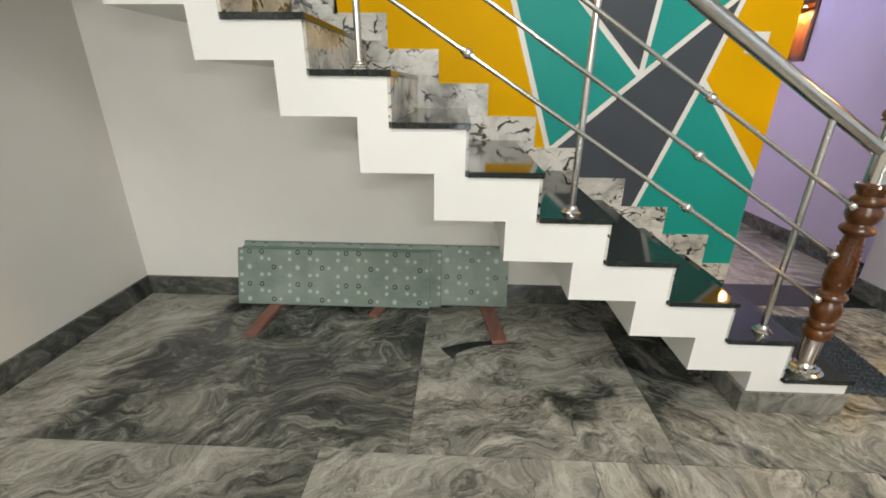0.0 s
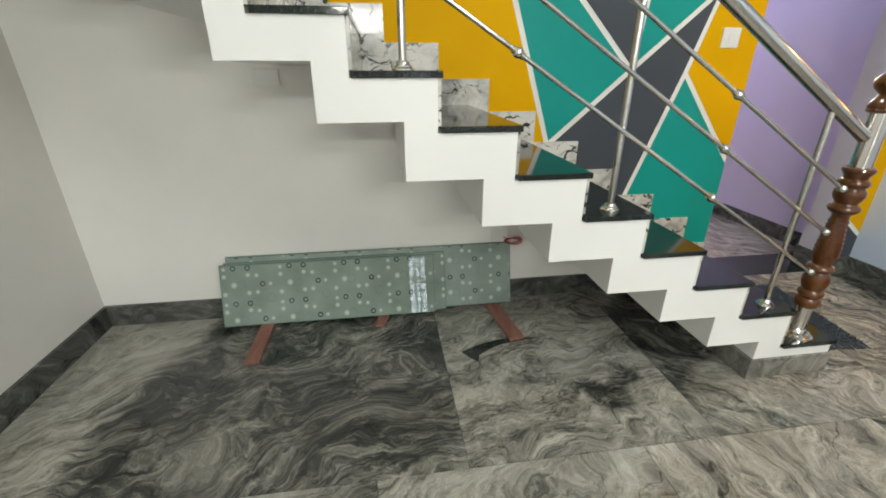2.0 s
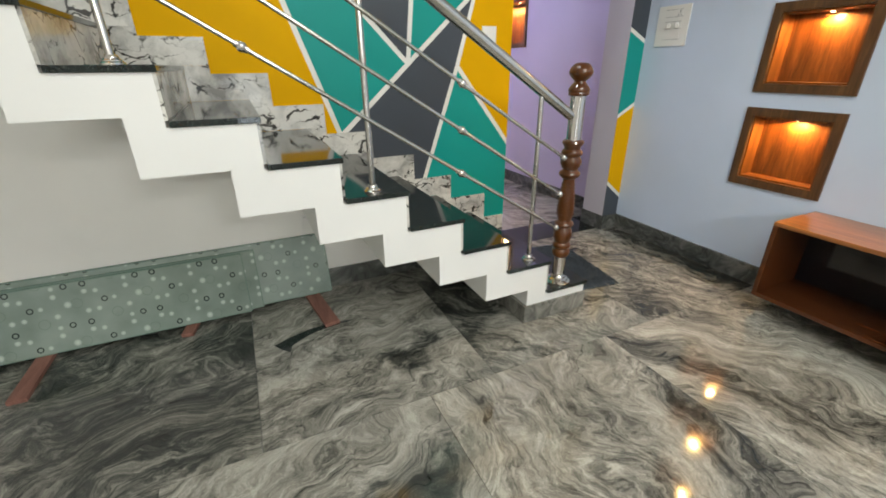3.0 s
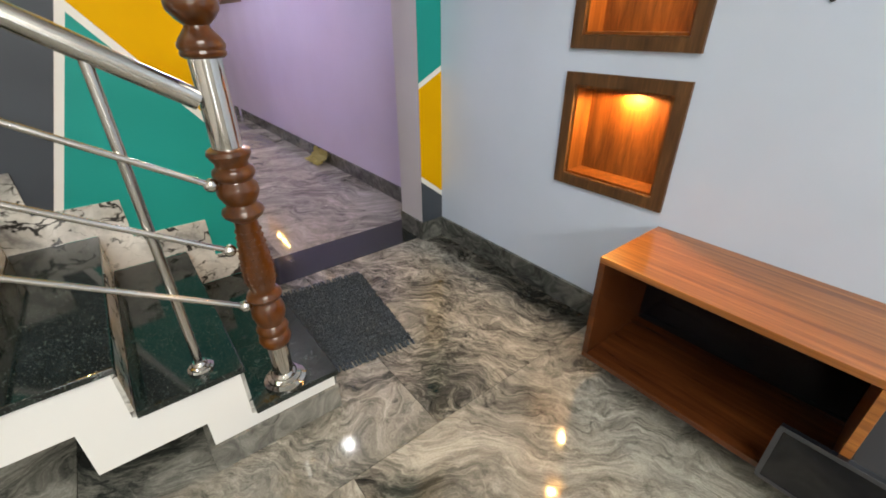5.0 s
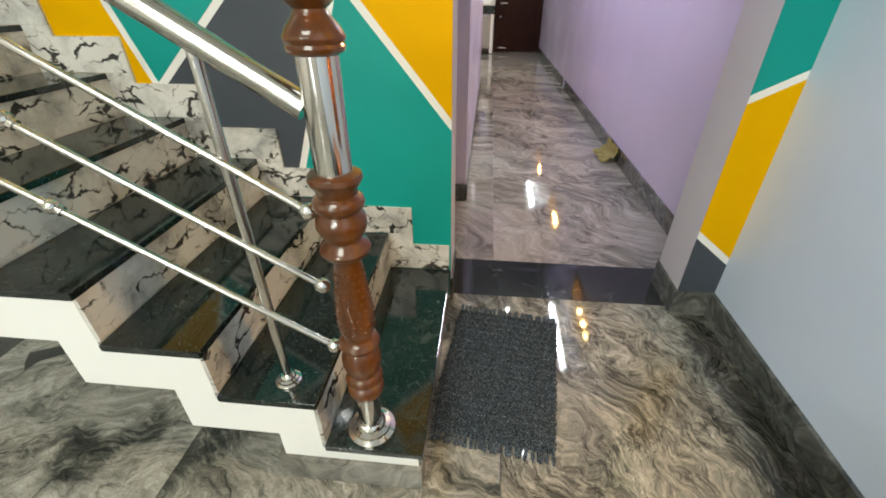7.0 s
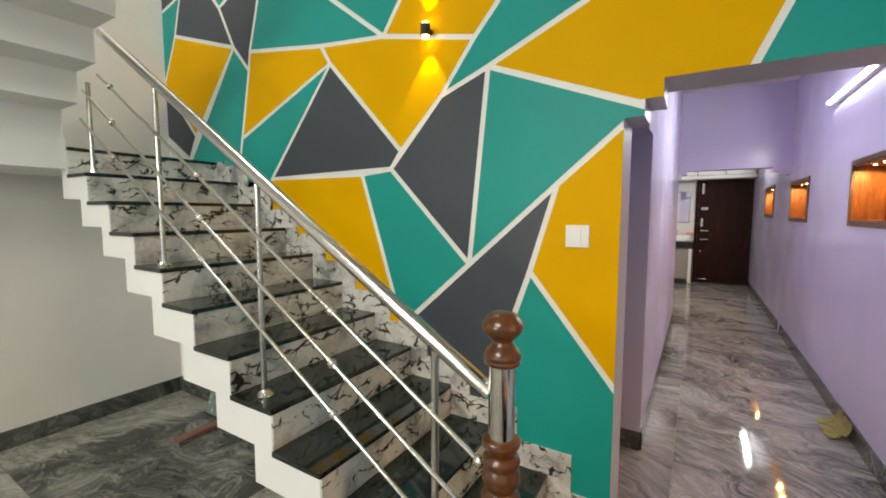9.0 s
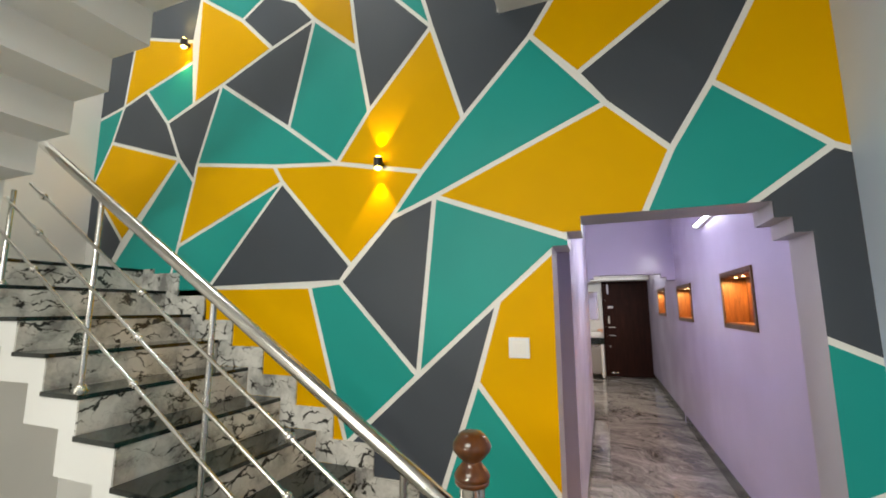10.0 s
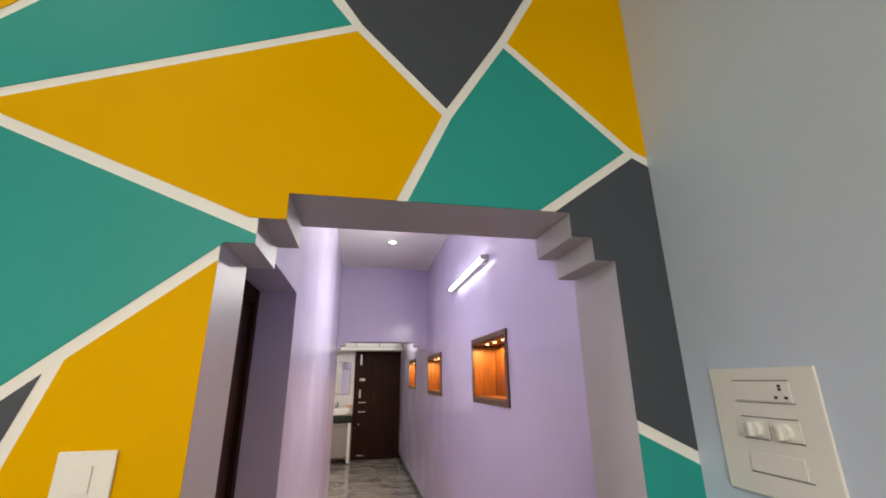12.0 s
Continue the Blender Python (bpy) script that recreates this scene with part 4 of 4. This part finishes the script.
leaning_sheet(-1.255, 0.04, 2.408, 2.508, 0.350, 0.023, CLEAR_SIDE)
leaning_sheet(-1.245, 0.465, 2.432, 2.529, 0.380, 0.023, FROSTED_SIDE)
for x0, y0, x1, w in ((-1.035, 2.04, -1.03, 0.075), (-0.375, 2.29, -0.33, 0.06), (0.39, 2.05, 0.33, 0.085)):
    d = Vector((x1 - x0, 2.50 - y0, 0))
    turn = math.atan2(-d.x, d.y)
    bm = box(-w / 2, 0, 0.001, w / 2, d.length, 0.022, 0.002)
    bmesh.ops.transform(bm, matrix=Matrix.Translation((x0, y0, 0)) @ Matrix.Rotation(turn, 4, "Z"), verts=bm.verts)
    solo("wooden_batten", bm, BATTEN_WOOD, (x0, y0, 0), "reddish brown wooden batten lying on the floor", "batten", group="battens under the glass")

# ---- niches ----
def niche(y0, y1, z0, z1, x, depth, frame_w, group, place, lamps, watts=8.0, into=0.55):
    unit = thing("wall_niche", (x, (y0 + y1) / 2, z0), "lit teak-framed niche " + place, "wall niche", group)
    f = frame_w
    outer = [(y0, z0), (y1, z0), (y1, z1), (y0, z1)]
    sides = [((y0, z0), (y1, z0), (y1 - f, z0 + f), (y0 + f, z0 + f)), ((y1, z0), (y1, z1), (y1 - f, z1 - f), (y1 - f, z0 + f)),
             ((y1, z1), (y0, z1), (y0 + f, z1 - f), (y1 - f, z1 - f)), ((y0, z1), (y0, z0), (y0 + f, z0 + f), (y0 + f, z1 - f))]
    for s in sides:
        part("frame_board", prism(s, "x", x - 0.014, x + 0.016), TEAK, unit, "dark grained teak frame")
    g, b = f + 0.012, 0.010
    part("back_board", box(x + depth - b, y0 + g - b, z0 + g - b, x + depth, y1 - g + b, z1 - g + b), NICHE_WOOD, unit)
    for a in ((x, y0 + f + 0.001, z0 + f + 0.001, x + depth - b, y1 - f - 0.001, z0 + g), (x, y0 + f + 0.001, z1 - g, x + depth - b, y1 - f - 0.001, z1 - f - 0.001)):
        part("lining_board", box(*a), NICHE_WOOD, unit)
    for a in ((x, y0 + f + 0.001, z0 + g, x + depth - b, y0 + g, z1 - g), (x, y1 - g, z0 + g, x + depth - b, y1 - f - 0.001, z1 - g)):
        part("lining_board", box(*a), NICHE_WOOD, unit)
    for ly in lamps:
        lz = z1 - g
        light = part("downlight", lathe(x + depth * into, ly, [(0.024, lz - 0.004), (0.028, lz - 0.003), (0.028, lz - 0.0005)], 18), BRIGHT_STEEL, unit, smooth=True)
        part("bulb", lathe(x + depth * into, ly, [(0.011, lz - 0.0065), (0.012, lz - 0.0042)], 16), WARM_BULB, light)
        spot_lamp("niche_lamp", (x + depth * into, ly, lz - 0.02), (x + depth * (into + 0.05), ly, z0), watts, AMBER, 176, 0.2, 0.015)
    return unit


for y0, y1, z0, z1 in HALL_NICHES:
    niche(y0 - 0.05, y1 + 0.05, z0 - 0.05, z1 + 0.05, EAST, 0.118, 0.05, "niches in the hall wall", "in the pale blue hall wall", ((y0 + y1) / 2,), 14.0, 0.55)
for y0, y1, z0, z1 in PASSAGE_NICHES:
    niche(y0 - 0.04, y1 + 0.04, z0 - 0.04, z1 + 0.04, PASS_E, 0.2, 0.04, "niches in the passage wall", "in the lilac passage wall", (y0 * 0.75 + y1 * 0.25, (y0 + y1) / 2, y0 * 0.25 + y1 * 0.75), 10.0, 0.3)

# ---- media cabinet ----
cabinet = thing("media_cabinet", (EAST, 0.3, 0.126), "wall-hung open wooden media cabinet with glossy varnish", "cabinet")
CY0, CY1, CX = 0.325, 1.10, 2.698
part("top_board", box(CX, CY0, 0.563, EAST - 0.001, CY1, 0.586, 0.002), CABINET_WOOD, cabinet)
# bottom and north side are coloured darker than the top and south side
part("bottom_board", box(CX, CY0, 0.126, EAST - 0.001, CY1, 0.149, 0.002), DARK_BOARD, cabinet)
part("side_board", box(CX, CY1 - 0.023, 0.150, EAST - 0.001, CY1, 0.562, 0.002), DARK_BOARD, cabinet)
part("side_board", box(CX, CY0, 0.150, EAST - 0.001, CY0 + 0.023, 0.562, 0.002), CABINET_WOOD, cabinet)
part("back_panel", box(EAST - 0.02, CY0 + 0.024, 0.150, EAST - 0.002, CY1 - 0.024, 0.562), BLACK_GLASS, cabinet, "dark glossy back panel")
EDGE_GREY = plain("dark_grey_trim", (0.045, 0.045, 0.05), 0.3)
drawer = thing("drawer_unit", (EAST, -0.2, 0.126), "wall-hung black drawer unit with a dark glass shutter", "drawer unit")
part("body", box(CX, -0.75, 0.126, EAST - 0.001, CY0 - 0.002, 0.335, 0.003), BLACK_PAINT, drawer)
shutter = part("shutter", box(CX - 0.022, -0.72, 0.128, CX - 0.001, 0.47, 0.335, 0.003), BLACK_GLASS, drawer, "dark glass sliding shutter")
for a in ((-0.72, 0.324, 0.47, 0.337), (-0.72, 0.126, 0.47, 0.137), (0.459, 0.137, 0.472, 0.324)):
    part("shutter_edge", box(CX - 0.025, a[0], a[1], CX - 0.0225, a[2], a[3]), EDGE_GREY, shutter)

# ---- rug ----
mat, nodes, links, shader = nodes_of("blue_grey_rug_yarn")
where = coords(nodes, links)
tuft, wide = add(nodes, "TexNoise", Scale=260, Detail=4), add(nodes, "TexNoise", Scale=14, Detail=3)
links.new(where.outputs[0], tuft.inputs["Vector"]), links.new(where.outputs[0], wide.inputs["Vector"])
tone = ramp(nodes, [(0.38, (0.007, 0.011, 0.017)), (0.53, (0.036, 0.050, 0.069)), (0.68, (0.22, 0.27, 0.32))])
links.new(tuft.outputs[0], tone.inputs[0]), links.new(tone.outputs[0], shader.inputs["Base Color"])
shader.inputs["Roughness"].default_value = 0.95
bump(nodes, links, shader, tuft.outputs[0], 1.0, 0.006)
RUG_YARN = mat
rug = thing("rug", (2.10, 2.09, 0), "dark blue-grey chenille rug with fringed ends beside the stairs", "rug")
rng = random.Random(4)
RUG = Matrix.Translation((2.104, 2.093, 0)) @ Matrix.Rotation(radians(-7.5), 4, "Z")
pile = bmesh.new()
nx, ny, wide_r, long_r = 56, 78, 0.45, 0.66
grid = [[pile.verts.new(RUG @ Vector(((i / nx - 0.5) * wide_r + rng.uniform(-0.002, 0.002), (j / ny - 0.5) * long_r + rng.uniform(-0.002, 0.002), 0.010 + rng.uniform(-0.003, 0.0035)))) for i in range(nx + 1)] for j in range(ny + 1)]
for j in range(ny):
    for i in range(nx):
        pile.faces.new((grid[j][i], grid[j][i + 1], grid[j + 1][i + 1], grid[j + 1][i]))
edge = grid[0] + [r[-1] for r in grid[1:]] + grid[-1][-2::-1] + [r[0] for r in grid[-2:0:-1]]
low = [pile.verts.new((v.co.x, v.co.y, 0.001)) for v in edge]
for k in range(len(edge)):
    pile.faces.new((edge[k], edge[k - 1], low[k - 1], low[k]))
part("woven_top", pile, RUG_YARN, rug)
tufts = bmesh.new()
for j in range(96):
    for i in range(60):
        foot = RUG @ Vector(((i / 59 - 0.5) * wide_r + rng.uniform(-0.004, 0.004), (j / 95 - 0.5) * long_r + rng.uniform(-0.003, 0.003), 0.006 + 0.004 * math.sin(j * 1.31)))
        tip = foot + Vector((rng.uniform(-0.006, 0.006), rng.uniform(-0.006, 0.006), rng.uniform(0.008, 0.018)))
        ring = [tufts.verts.new(foot + Vector((0.0042 * math.cos(a), 0.0042 * math.sin(a), 0))) for a in (0, 2.1, 4.2)]
        peak = tufts.verts.new(tip)
        for k in range(3):
            tufts.faces.new((ring[k], ring[(k + 1) % 3], peak))
tagged(part("tuft_layer", tufts, RUG_YARN, rug), kind="stuff")
for end in (-1, 1):
    fringe = bmesh.new()
    for k in range(26):
        x = (k / 25 - 0.5) * wide_r * 0.98
        base, lean = long_r / 2 * end, rng.uniform(-0.008, 0.008)
        for strand in range(4):
            side = rng.uniform(-0.006, 0.006)
            rod(RUG @ Vector((x, base - end * 0.01, 0.010)), RUG @ Vector((x + lean + side, base + end * rng.uniform(0.028, 0.045), 0.006)), 0.0055, 6, fringe, 0.0045)
    tagged(part("fringe", fringe, RUG_YARN, rug, "short dark yarn fringe"), kind="stuff")

# ---- switches ----
def switch_plate(x0, x1, z0, z1):
    unit = thing("light_switch", ((x0 + x1) / 2, NORTH, z0), "white square light switch on the yellow mural panel", "light switch")
    plate = part("plate", box(x0, NORTH - 0.012, z0, x1, NORTH - 0.003, z1, 0.003), PLASTIC, unit)
    part("rocker", box(x0 + 0.038, NORTH - 0.016, z0 + 0.026, x1 - 0.038, NORTH - 0.0125, z1 - 0.026, 0.0015), PLASTIC, unit)


switch_plate(1.625, 1.732, 1.522, 1.625)
board = thing("switchboard", (EAST, 2.32, 1.51), "large white switchboard with rockers, fan knobs and socket", "switchboard")
part("plate", box(EAST - 0.008, 2.188, 1.512, EAST - 0.001, 2.450, 1.779, 0.002), PLASTIC, board)
X = EAST - 0.0085
for ya, yb, z in ((2.245, 2.385, 1.750), (2.24, 2.385, 1.703), (2.245, 2.38, 1.672), (2.24, 2.30, 1.626), (2.32, 2.38, 1.626), (2.24, 2.38, 1.556)):
    part("groove", box(X - 0.0005, ya, z, X, yb, z + 0.0022), GREY_PLASTIC, board)
part("rocker", box(X - 0.0022, 2.295, 1.708, X, 2.382, 1.747, 0.0008), PLASTIC, board)
socket = part("socket", box(X - 0.002, 2.245, 1.708, X, 2.290, 1.747, 0.0008), PLASTIC, board)
for y, z in ((2.267, 1.740), (2.267, 1.733), (2.256, 1.716), (2.279, 1.716)):
    part("hole", box(X - 0.0026, y - 0.0035, z - 0.0028, X - 0.002, y + 0.0035, z + 0.0028), BLACK_PAINT, socket)
part("blank_cover", box(X - 0.003, 2.25, 1.560, X, 2.375, 1.600, 0.001), PLASTIC, board)
for y in (2.345, 2.275):
    part("module", box(X - 0.002, y - 0.033, 1.629, X, y + 0.033, 1.670, 0.0008), PLASTIC, board)
    dial = part("knob", rod((X - 0.002, y, 1.648), (X - 0.014, y, 1.648), 0.0165, 24), PLASTIC, board, "round fan regulator knob", smooth=True)
    part("grip", box(X - 0.024, y - 0.0045, 1.633, X - 0.0142, y + 0.0045, 1.663, 0.002), PLASTIC, dial)
screw = solo("wall_plug", rod((EAST - 0.006, 0.81, 1.37), (EAST - 0.0005, 0.81, 1.37), 0.007, 12), BLACK_PAINT, (EAST, 0.81, 1.37), "small dark plug in the pale blue wall", "wall plug")

# socket with a loose red wire under the stairs
outlet = thing("wall_socket", (0.40, NORTH, 0.44), "small white socket box under the stairs", "socket")
part("plate", box(0.345, NORTH - 0.014, 0.425, 0.455, NORTH - 0.001, 0.535, 0.003), PLASTIC, outlet)
part("rocker", box(0.365, NORTH - 0.018, 0.455, 0.395, NORTH - 0.0145, 0.505, 0.001), PLASTIC, outlet)
part("slot", box(0.36, NORTH - 0.0146, 0.520, 0.44, NORTH - 0.0141, 0.5225), GREY_PLASTIC, outlet)
wire = bmesh.new()
for loop in range(4):
    last = None
    for k in range(15):
        a = 2 * math.pi * k / 14
        here = Vector((0.475 + 0.050 * math.cos(a + loop) + 0.006 * loop, NORTH - 0.025 - 0.012 * math.sin(2 * a + loop), 0.415 + (0.016 + 0.003 * loop) * math.sin(a + loop)))
        if last is not None:
            rod(last, here, 0.0025, 6, wire)
        last = here
rod((0.42, NORTH - 0.015, 0.44), (0.45, NORTH - 0.025, 0.42), 0.0025, 6, wire)
solo("red_wire", wire, plain("red_wire_plastic", (0.33, 0.02, 0.02), 0.4), (0.47, NORTH - 0.02, 0.41), "loose coil of red wire hanging from the socket", "wire", smooth=True)
solo("junction_plate", box(-0.93, NORTH - 0.010, 1.33, -0.80, NORTH - 0.001, 1.41, 0.003), PLASTIC, (-0.86, NORTH, 1.33), "white junction box cover under the stairs", "junction box")
# yellow tape left on the passage skirting
crumple, wrinkle = bmesh.new(), random.Random(9)
sheet = [[crumple.verts.new((PASS_E - 0.020 - 0.13 * v * v + wrinkle.uniform(-0.012, 0.0), 4.62 + 0.36 * u + wrinkle.uniform(-0.02, 0.02), max(0.004, 0.125 * (1 - v) ** 1.6 + wrinkle.uniform(0.0, 0.022)))) for u in [k / 9 for k in range(10)]] for v in [k / 6 for k in range(7)]]
for low_row, high_row in zip(sheet, sheet[1:]):
    for k in range(9):
        crumple.faces.new((low_row[k], low_row[k + 1], high_row[k + 1], high_row[k]))
bmesh.ops.solidify(crumple, geom=crumple.faces[:], thickness=0.0012)
solo("tape", crumple, plain("yellow_tape", (0.50, 0.43, 0.14), 0.25), (PASS_E, 4.8, 0), "crumpled yellow tape lying against the skirting", "tape")

# ---- wall lamps ----
def wall_lamp(x, z, watts):
    unit = thing("wall_lamp", (x, NORTH, z), "small black up-and-down wall lamp glowing on the mural", "wall lamp", "wall lamps on the mural")
    out = NORTH - 0.048
    part("bracket", box(x - 0.018, out, z - 0.010, x + 0.018, NORTH - 0.003, z + 0.010, 0.002), BLACK_PAINT, unit)
    part("body", lathe(x, out, [(0.022, z - 0.030), (0.027, z - 0.030), (0.027, z + 0.030), (0.022, z + 0.030)], 24), BLACK_PAINT, unit, smooth=True)
    for s in (-1, 1):
        part("lens", ball((x, out, z + s * 0.030), 0.021, squash=0.75), AMBER_BULB, unit, "glowing amber lens", smooth=True)
        spot_lamp("wall_lamp_beam", (x, out, z + s * 0.056), (x + 0.04 * s, out + 0.03, z + s * 1.0), watts, (1.0, 0.68, 0.22), 66, 0.35, 0.008)


wall_lamp(0.86, 2.655, 7.5)
wall_lamp(-0.94, 3.90, 9.0)

# ---- passage fittings ----
tube = thing("tube_light", (PASS_E, 5.28, 2.72), "glowing white tube light on the lilac passage wall", "tube light")
part("batten", box(PASS_E - 0.04, 4.62, 2.70, PASS_E - 0.001, 5.97, 2.745, 0.004), PLASTIC, tube)
part("tube", rod((PASS_E - 0.055, 4.65, 2.722), (PASS_E - 0.055, 5.91, 2.722), 0.013, 14), TUBE_GLOW, tube, smooth=True)
for y in (4.64, 5.92):
    part("end_cap", box(PASS_E - 0.07, y - 0.015, 2.705, PASS_E - 0.04, y + 0.015, 2.74, 0.003), PLASTIC, tube)
for x, y in ((2.66, 3.95), (2.54, 6.6)):
    down = thing("ceiling_downlight", (x, y, SOFFIT), "small round glowing ceiling downlight", "downlight", "downlights in the passage ceiling")
    part("trim_ring", lathe(x, y, [(0.045, SOFFIT - 0.008), (0.055, SOFFIT - 0.006), (0.055, SOFFIT - 0.0005)], 24), PLASTIC, down, smooth=True)
    part("lens", lathe(x, y, [(0.036, SOFFIT - 0.011), (0.040, SOFFIT - 0.0085)], 24), TUBE_GLOW, down, smooth=True)
    spot_lamp("downlight_beam", (x, y, SOFFIT - 0.03), (x, y, 0), 12, COOL, 120, 0.8, 0.03)


side_door = thing("door_1", (PASS_W - 0.31, 3.25, 0), "closed dark brown wooden door in the passage wall", "door", kind="structure")
part("leaf", box(PASS_W - 0.318, WALL_BACK + 0.06, 0.01, PASS_W - 0.20, 3.64, 2.13), DOOR_WOOD, side_door)
for a in ((WALL_BACK + 0.003, 0.01, WALL_BACK + 0.06, 2.197), (3.64, 0.01, 3.70, 2.197), (WALL_BACK + 0.06, 2.13, 3.64, 2.197)):
    part("frame", box(PASS_W - 0.319, a[0], a[1], PASS_W - 0.175, a[2], a[3], 0.003), DOOR_WOOD, side_door)

end_door = thing("door_2", (2.66, FAR_N, 0), "closed dark brown wooden door with steel bolts at the far end", "door", kind="structure")
part("leaf", box(2.14, FAR_N - 0.05, 0.01, 3.19, FAR_N - 0.012, 2.46), DOOR_WOOD, end_door)
for a in ((2.08, 0.01, 2.139, 2.53), (3.191, 0.01, 3.235, 2.53), (2.139, 2.461, 3.191, 2.53)):
    part("frame", box(a[0], FAR_N - 0.07, a[1], a[2], FAR_N - 0.003, a[3], 0.004), DOOR_WOOD, end_door)
for z, w, h in ((2.28, 0.05, 0.26), (1.80, 0.14, 0.07), (1.47, 0.05, 0.20), (1.27, 0.17, 0.03), (1.06, 0.17, 0.03), (0.10, 0.18, 0.03)):
    part("bolt", box(2.20, FAR_N - 0.075, z - h / 2, 2.20 + w, FAR_N - 0.0505, z + h / 2, 0.004), STEEL, end_door)
part("knob", ball((2.22, FAR_N - 0.075, 0.78), 0.03), STEEL, end_door, smooth=True)

# washbasin corner in the far room
solo("wall_panel", box(1.0, FAR_N - 0.03, 1.02, 2.078, FAR_N - 0.002, 2.53), PANEL_MARBLE, (1.5, FAR_N, 1), "white veined marble panel behind the washbasin", "wall panel", kind="structure")
vanity = thing("vanity_cabinet", (1.55, FAR_N - 0.3, 0), "taupe laminate washbasin cabinet with a white side", "vanity cabinet")
part("body", box(0.9, FAR_N - 0.50, 0.12, 1.985, FAR_N - 0.002, 0.86), VANITY_GREY, vanity)
part("side_panel", box(1.986, FAR_N - 0.51, 0.02, 2.05, FAR_N - 0.003, 0.86, 0.003), PLASTIC, vanity)
for a, b in ((1.40, 1.97), (0.92, 1.39)):
    leaf = part("door", box(a, FAR_N - 0.522, 0.14, b, FAR_N - 0.501, 0.80, 0.003), VANITY_GREY, vanity)
    part("handle", box(a + 0.01, FAR_N - 0.535, 0.805, b - 0.01, FAR_N - 0.503, 0.825, 0.003), STEEL, leaf)
solo("worktop", box(0.85, FAR_N - 0.54, 0.861, 2.075, FAR_N - 0.002, 1.018, 0.004), BLACK_STONE, (1.5, FAR_N - 0.3, 0.86), "black granite washbasin worktop", "worktop")
basin = bmesh.new()
prism([(1.45, 1.02), (1.95, 1.02), (2.02, 1.17), (1.38, 1.17)], "y", FAR_N - 0.52, FAR_N - 0.14, basin)
bmesh.ops.bevel(basin, geom=basin.edges[:], offset=0.02, segments=3, affect="EDGES")
solo("washbasin", basin, CERAMIC, (1.5, FAR_N - 0.3, 1.02), "white ceramic washbasin on the black worktop", "washbasin", smooth=True)
tap = rod((1.72, FAR_N - 0.09, 1.02), (1.72, FAR_N - 0.09, 1.30), 0.016, 14)
rod((1.72, FAR_N - 0.09, 1.28), (1.72, FAR_N - 0.24, 1.26), 0.012, 12, tap)
solo("tap", tap, STEEL, (1.72, FAR_N - 0.09, 1.02), "slim chrome tap behind the washbasin", "tap", smooth=True)
mirror = thing("mirror", (1.5, FAR_N, 1.55), "bright framed mirror above the washbasin", "mirror")
part("frame", box(1.36, FAR_N - 0.05, 1.46, 1.98, FAR_N - 0.031, 2.22, 0.004), STEEL, mirror)
mat, nodes, links, shader = nodes_of("mirror_glass")
shader.inputs["Metallic"].default_value, shader.inputs["Roughness"].default_value, shader.inputs["Base Color"].default_value = 1, 0.02, (0.9, 0.9, 0.92, 1)
part("glass", box(1.38, FAR_N - 0.053, 1.48, 1.96, FAR_N - 0.0505, 2.20), mat, mirror)
soap = solo("soap_dish", box(1.93, FAR_N - 0.12, 1.22, 2.05, FAR_N - 0.031, 1.16, 0.008), plain("peach_plastic", (0.75, 0.42, 0.28), 0.4), (1.92, FAR_N - 0.07, 1.12), "peach soap dish on the marble panel", "soap dish")
loft = thing("loft_cabinet", (2.2, FAR_N, 2.54), "white loft cabinet above the far door", "cabinet")
# body coloured taupe to give the gaps between the white doors their shade
part("body", box(0.9, FAR_N - 0.55, 2.551, PASS_E - 0.002, FAR_N - 0.08, 3.3), VANITY_GREY, loft)
part("shelf_edge", box(0.9, FAR_N - 0.585, 2.48, PASS_E - 0.002, FAR_N - 0.08, 2.55, 0.003), PLASTIC, loft)
for k in range(4):
    leaf = part("door", box(1.0 + 0.55 * k, FAR_N - 0.575, 2.562, 1.53 + 0.55 * k, FAR_N - 0.552, 3.2, 0.004), PLASTIC, loft)
    part("handle", box(1.49 + 0.55 * k, FAR_N - 0.59, 2.6, 1.505 + 0.55 * k, FAR_N - 0.5755, 2.85, 0.003), STEEL, leaf)

far_tube = thing("tube_light", (PASS_E, 10.0, 2.72), "glowing white tube light in the far room", "tube light")
part("batten", box(PASS_E - 0.04, 9.36, 2.70, PASS_E - 0.001, 10.66, 2.745, 0.004), PLASTIC, far_tube)
part("tube", rod((PASS_E - 0.055, 9.38, 2.722), (PASS_E - 0.055, 10.64, 2.722), 0.013, 14), TUBE_GLOW, far_tube, smooth=True)

# ---- window in the south wall ----
window = thing("window_1", (0.25, SOUTH, 0.15), "narrow bright barred window in the south wall", "window", kind="structure")
for a in ((0.05, 0.15, 0.09, 1.35), (0.41, 0.15, 0.45, 1.35), (0.09, 0.15, 0.41, 0.19), (0.09, 1.31, 0.41, 1.35), (0.09, 0.80, 0.41, 0.84)):
    part("window_frame", box(a[0], SOUTH - 0.12, a[1], a[2], SOUTH - 0.02, a[3], 0.004), TEAK, window)
for k in range(2):
    part("bar", rod((0.20 + 0.1 * k, SOUTH - 0.15, 0.19), (0.20 + 0.1 * k, SOUTH - 0.15, 1.31), 0.018, 10), BLACK_PAINT, window)
for k in range(4):
    part("bar", rod((0.09, SOUTH - 0.17, 0.4 + 0.25 * k), (0.41, SOUTH - 0.17, 0.4 + 0.25 * k), 0.018, 10), BLACK_PAINT, window)
solo("backdrop", box(-0.3, SOUTH - 0.6, -0.1, 0.8, SOUTH - 0.58, 1.7), DAY_GLOW, (0.25, SOUTH - 0.6, 0), "bright daylight outside the window", "backdrop", kind="structure")
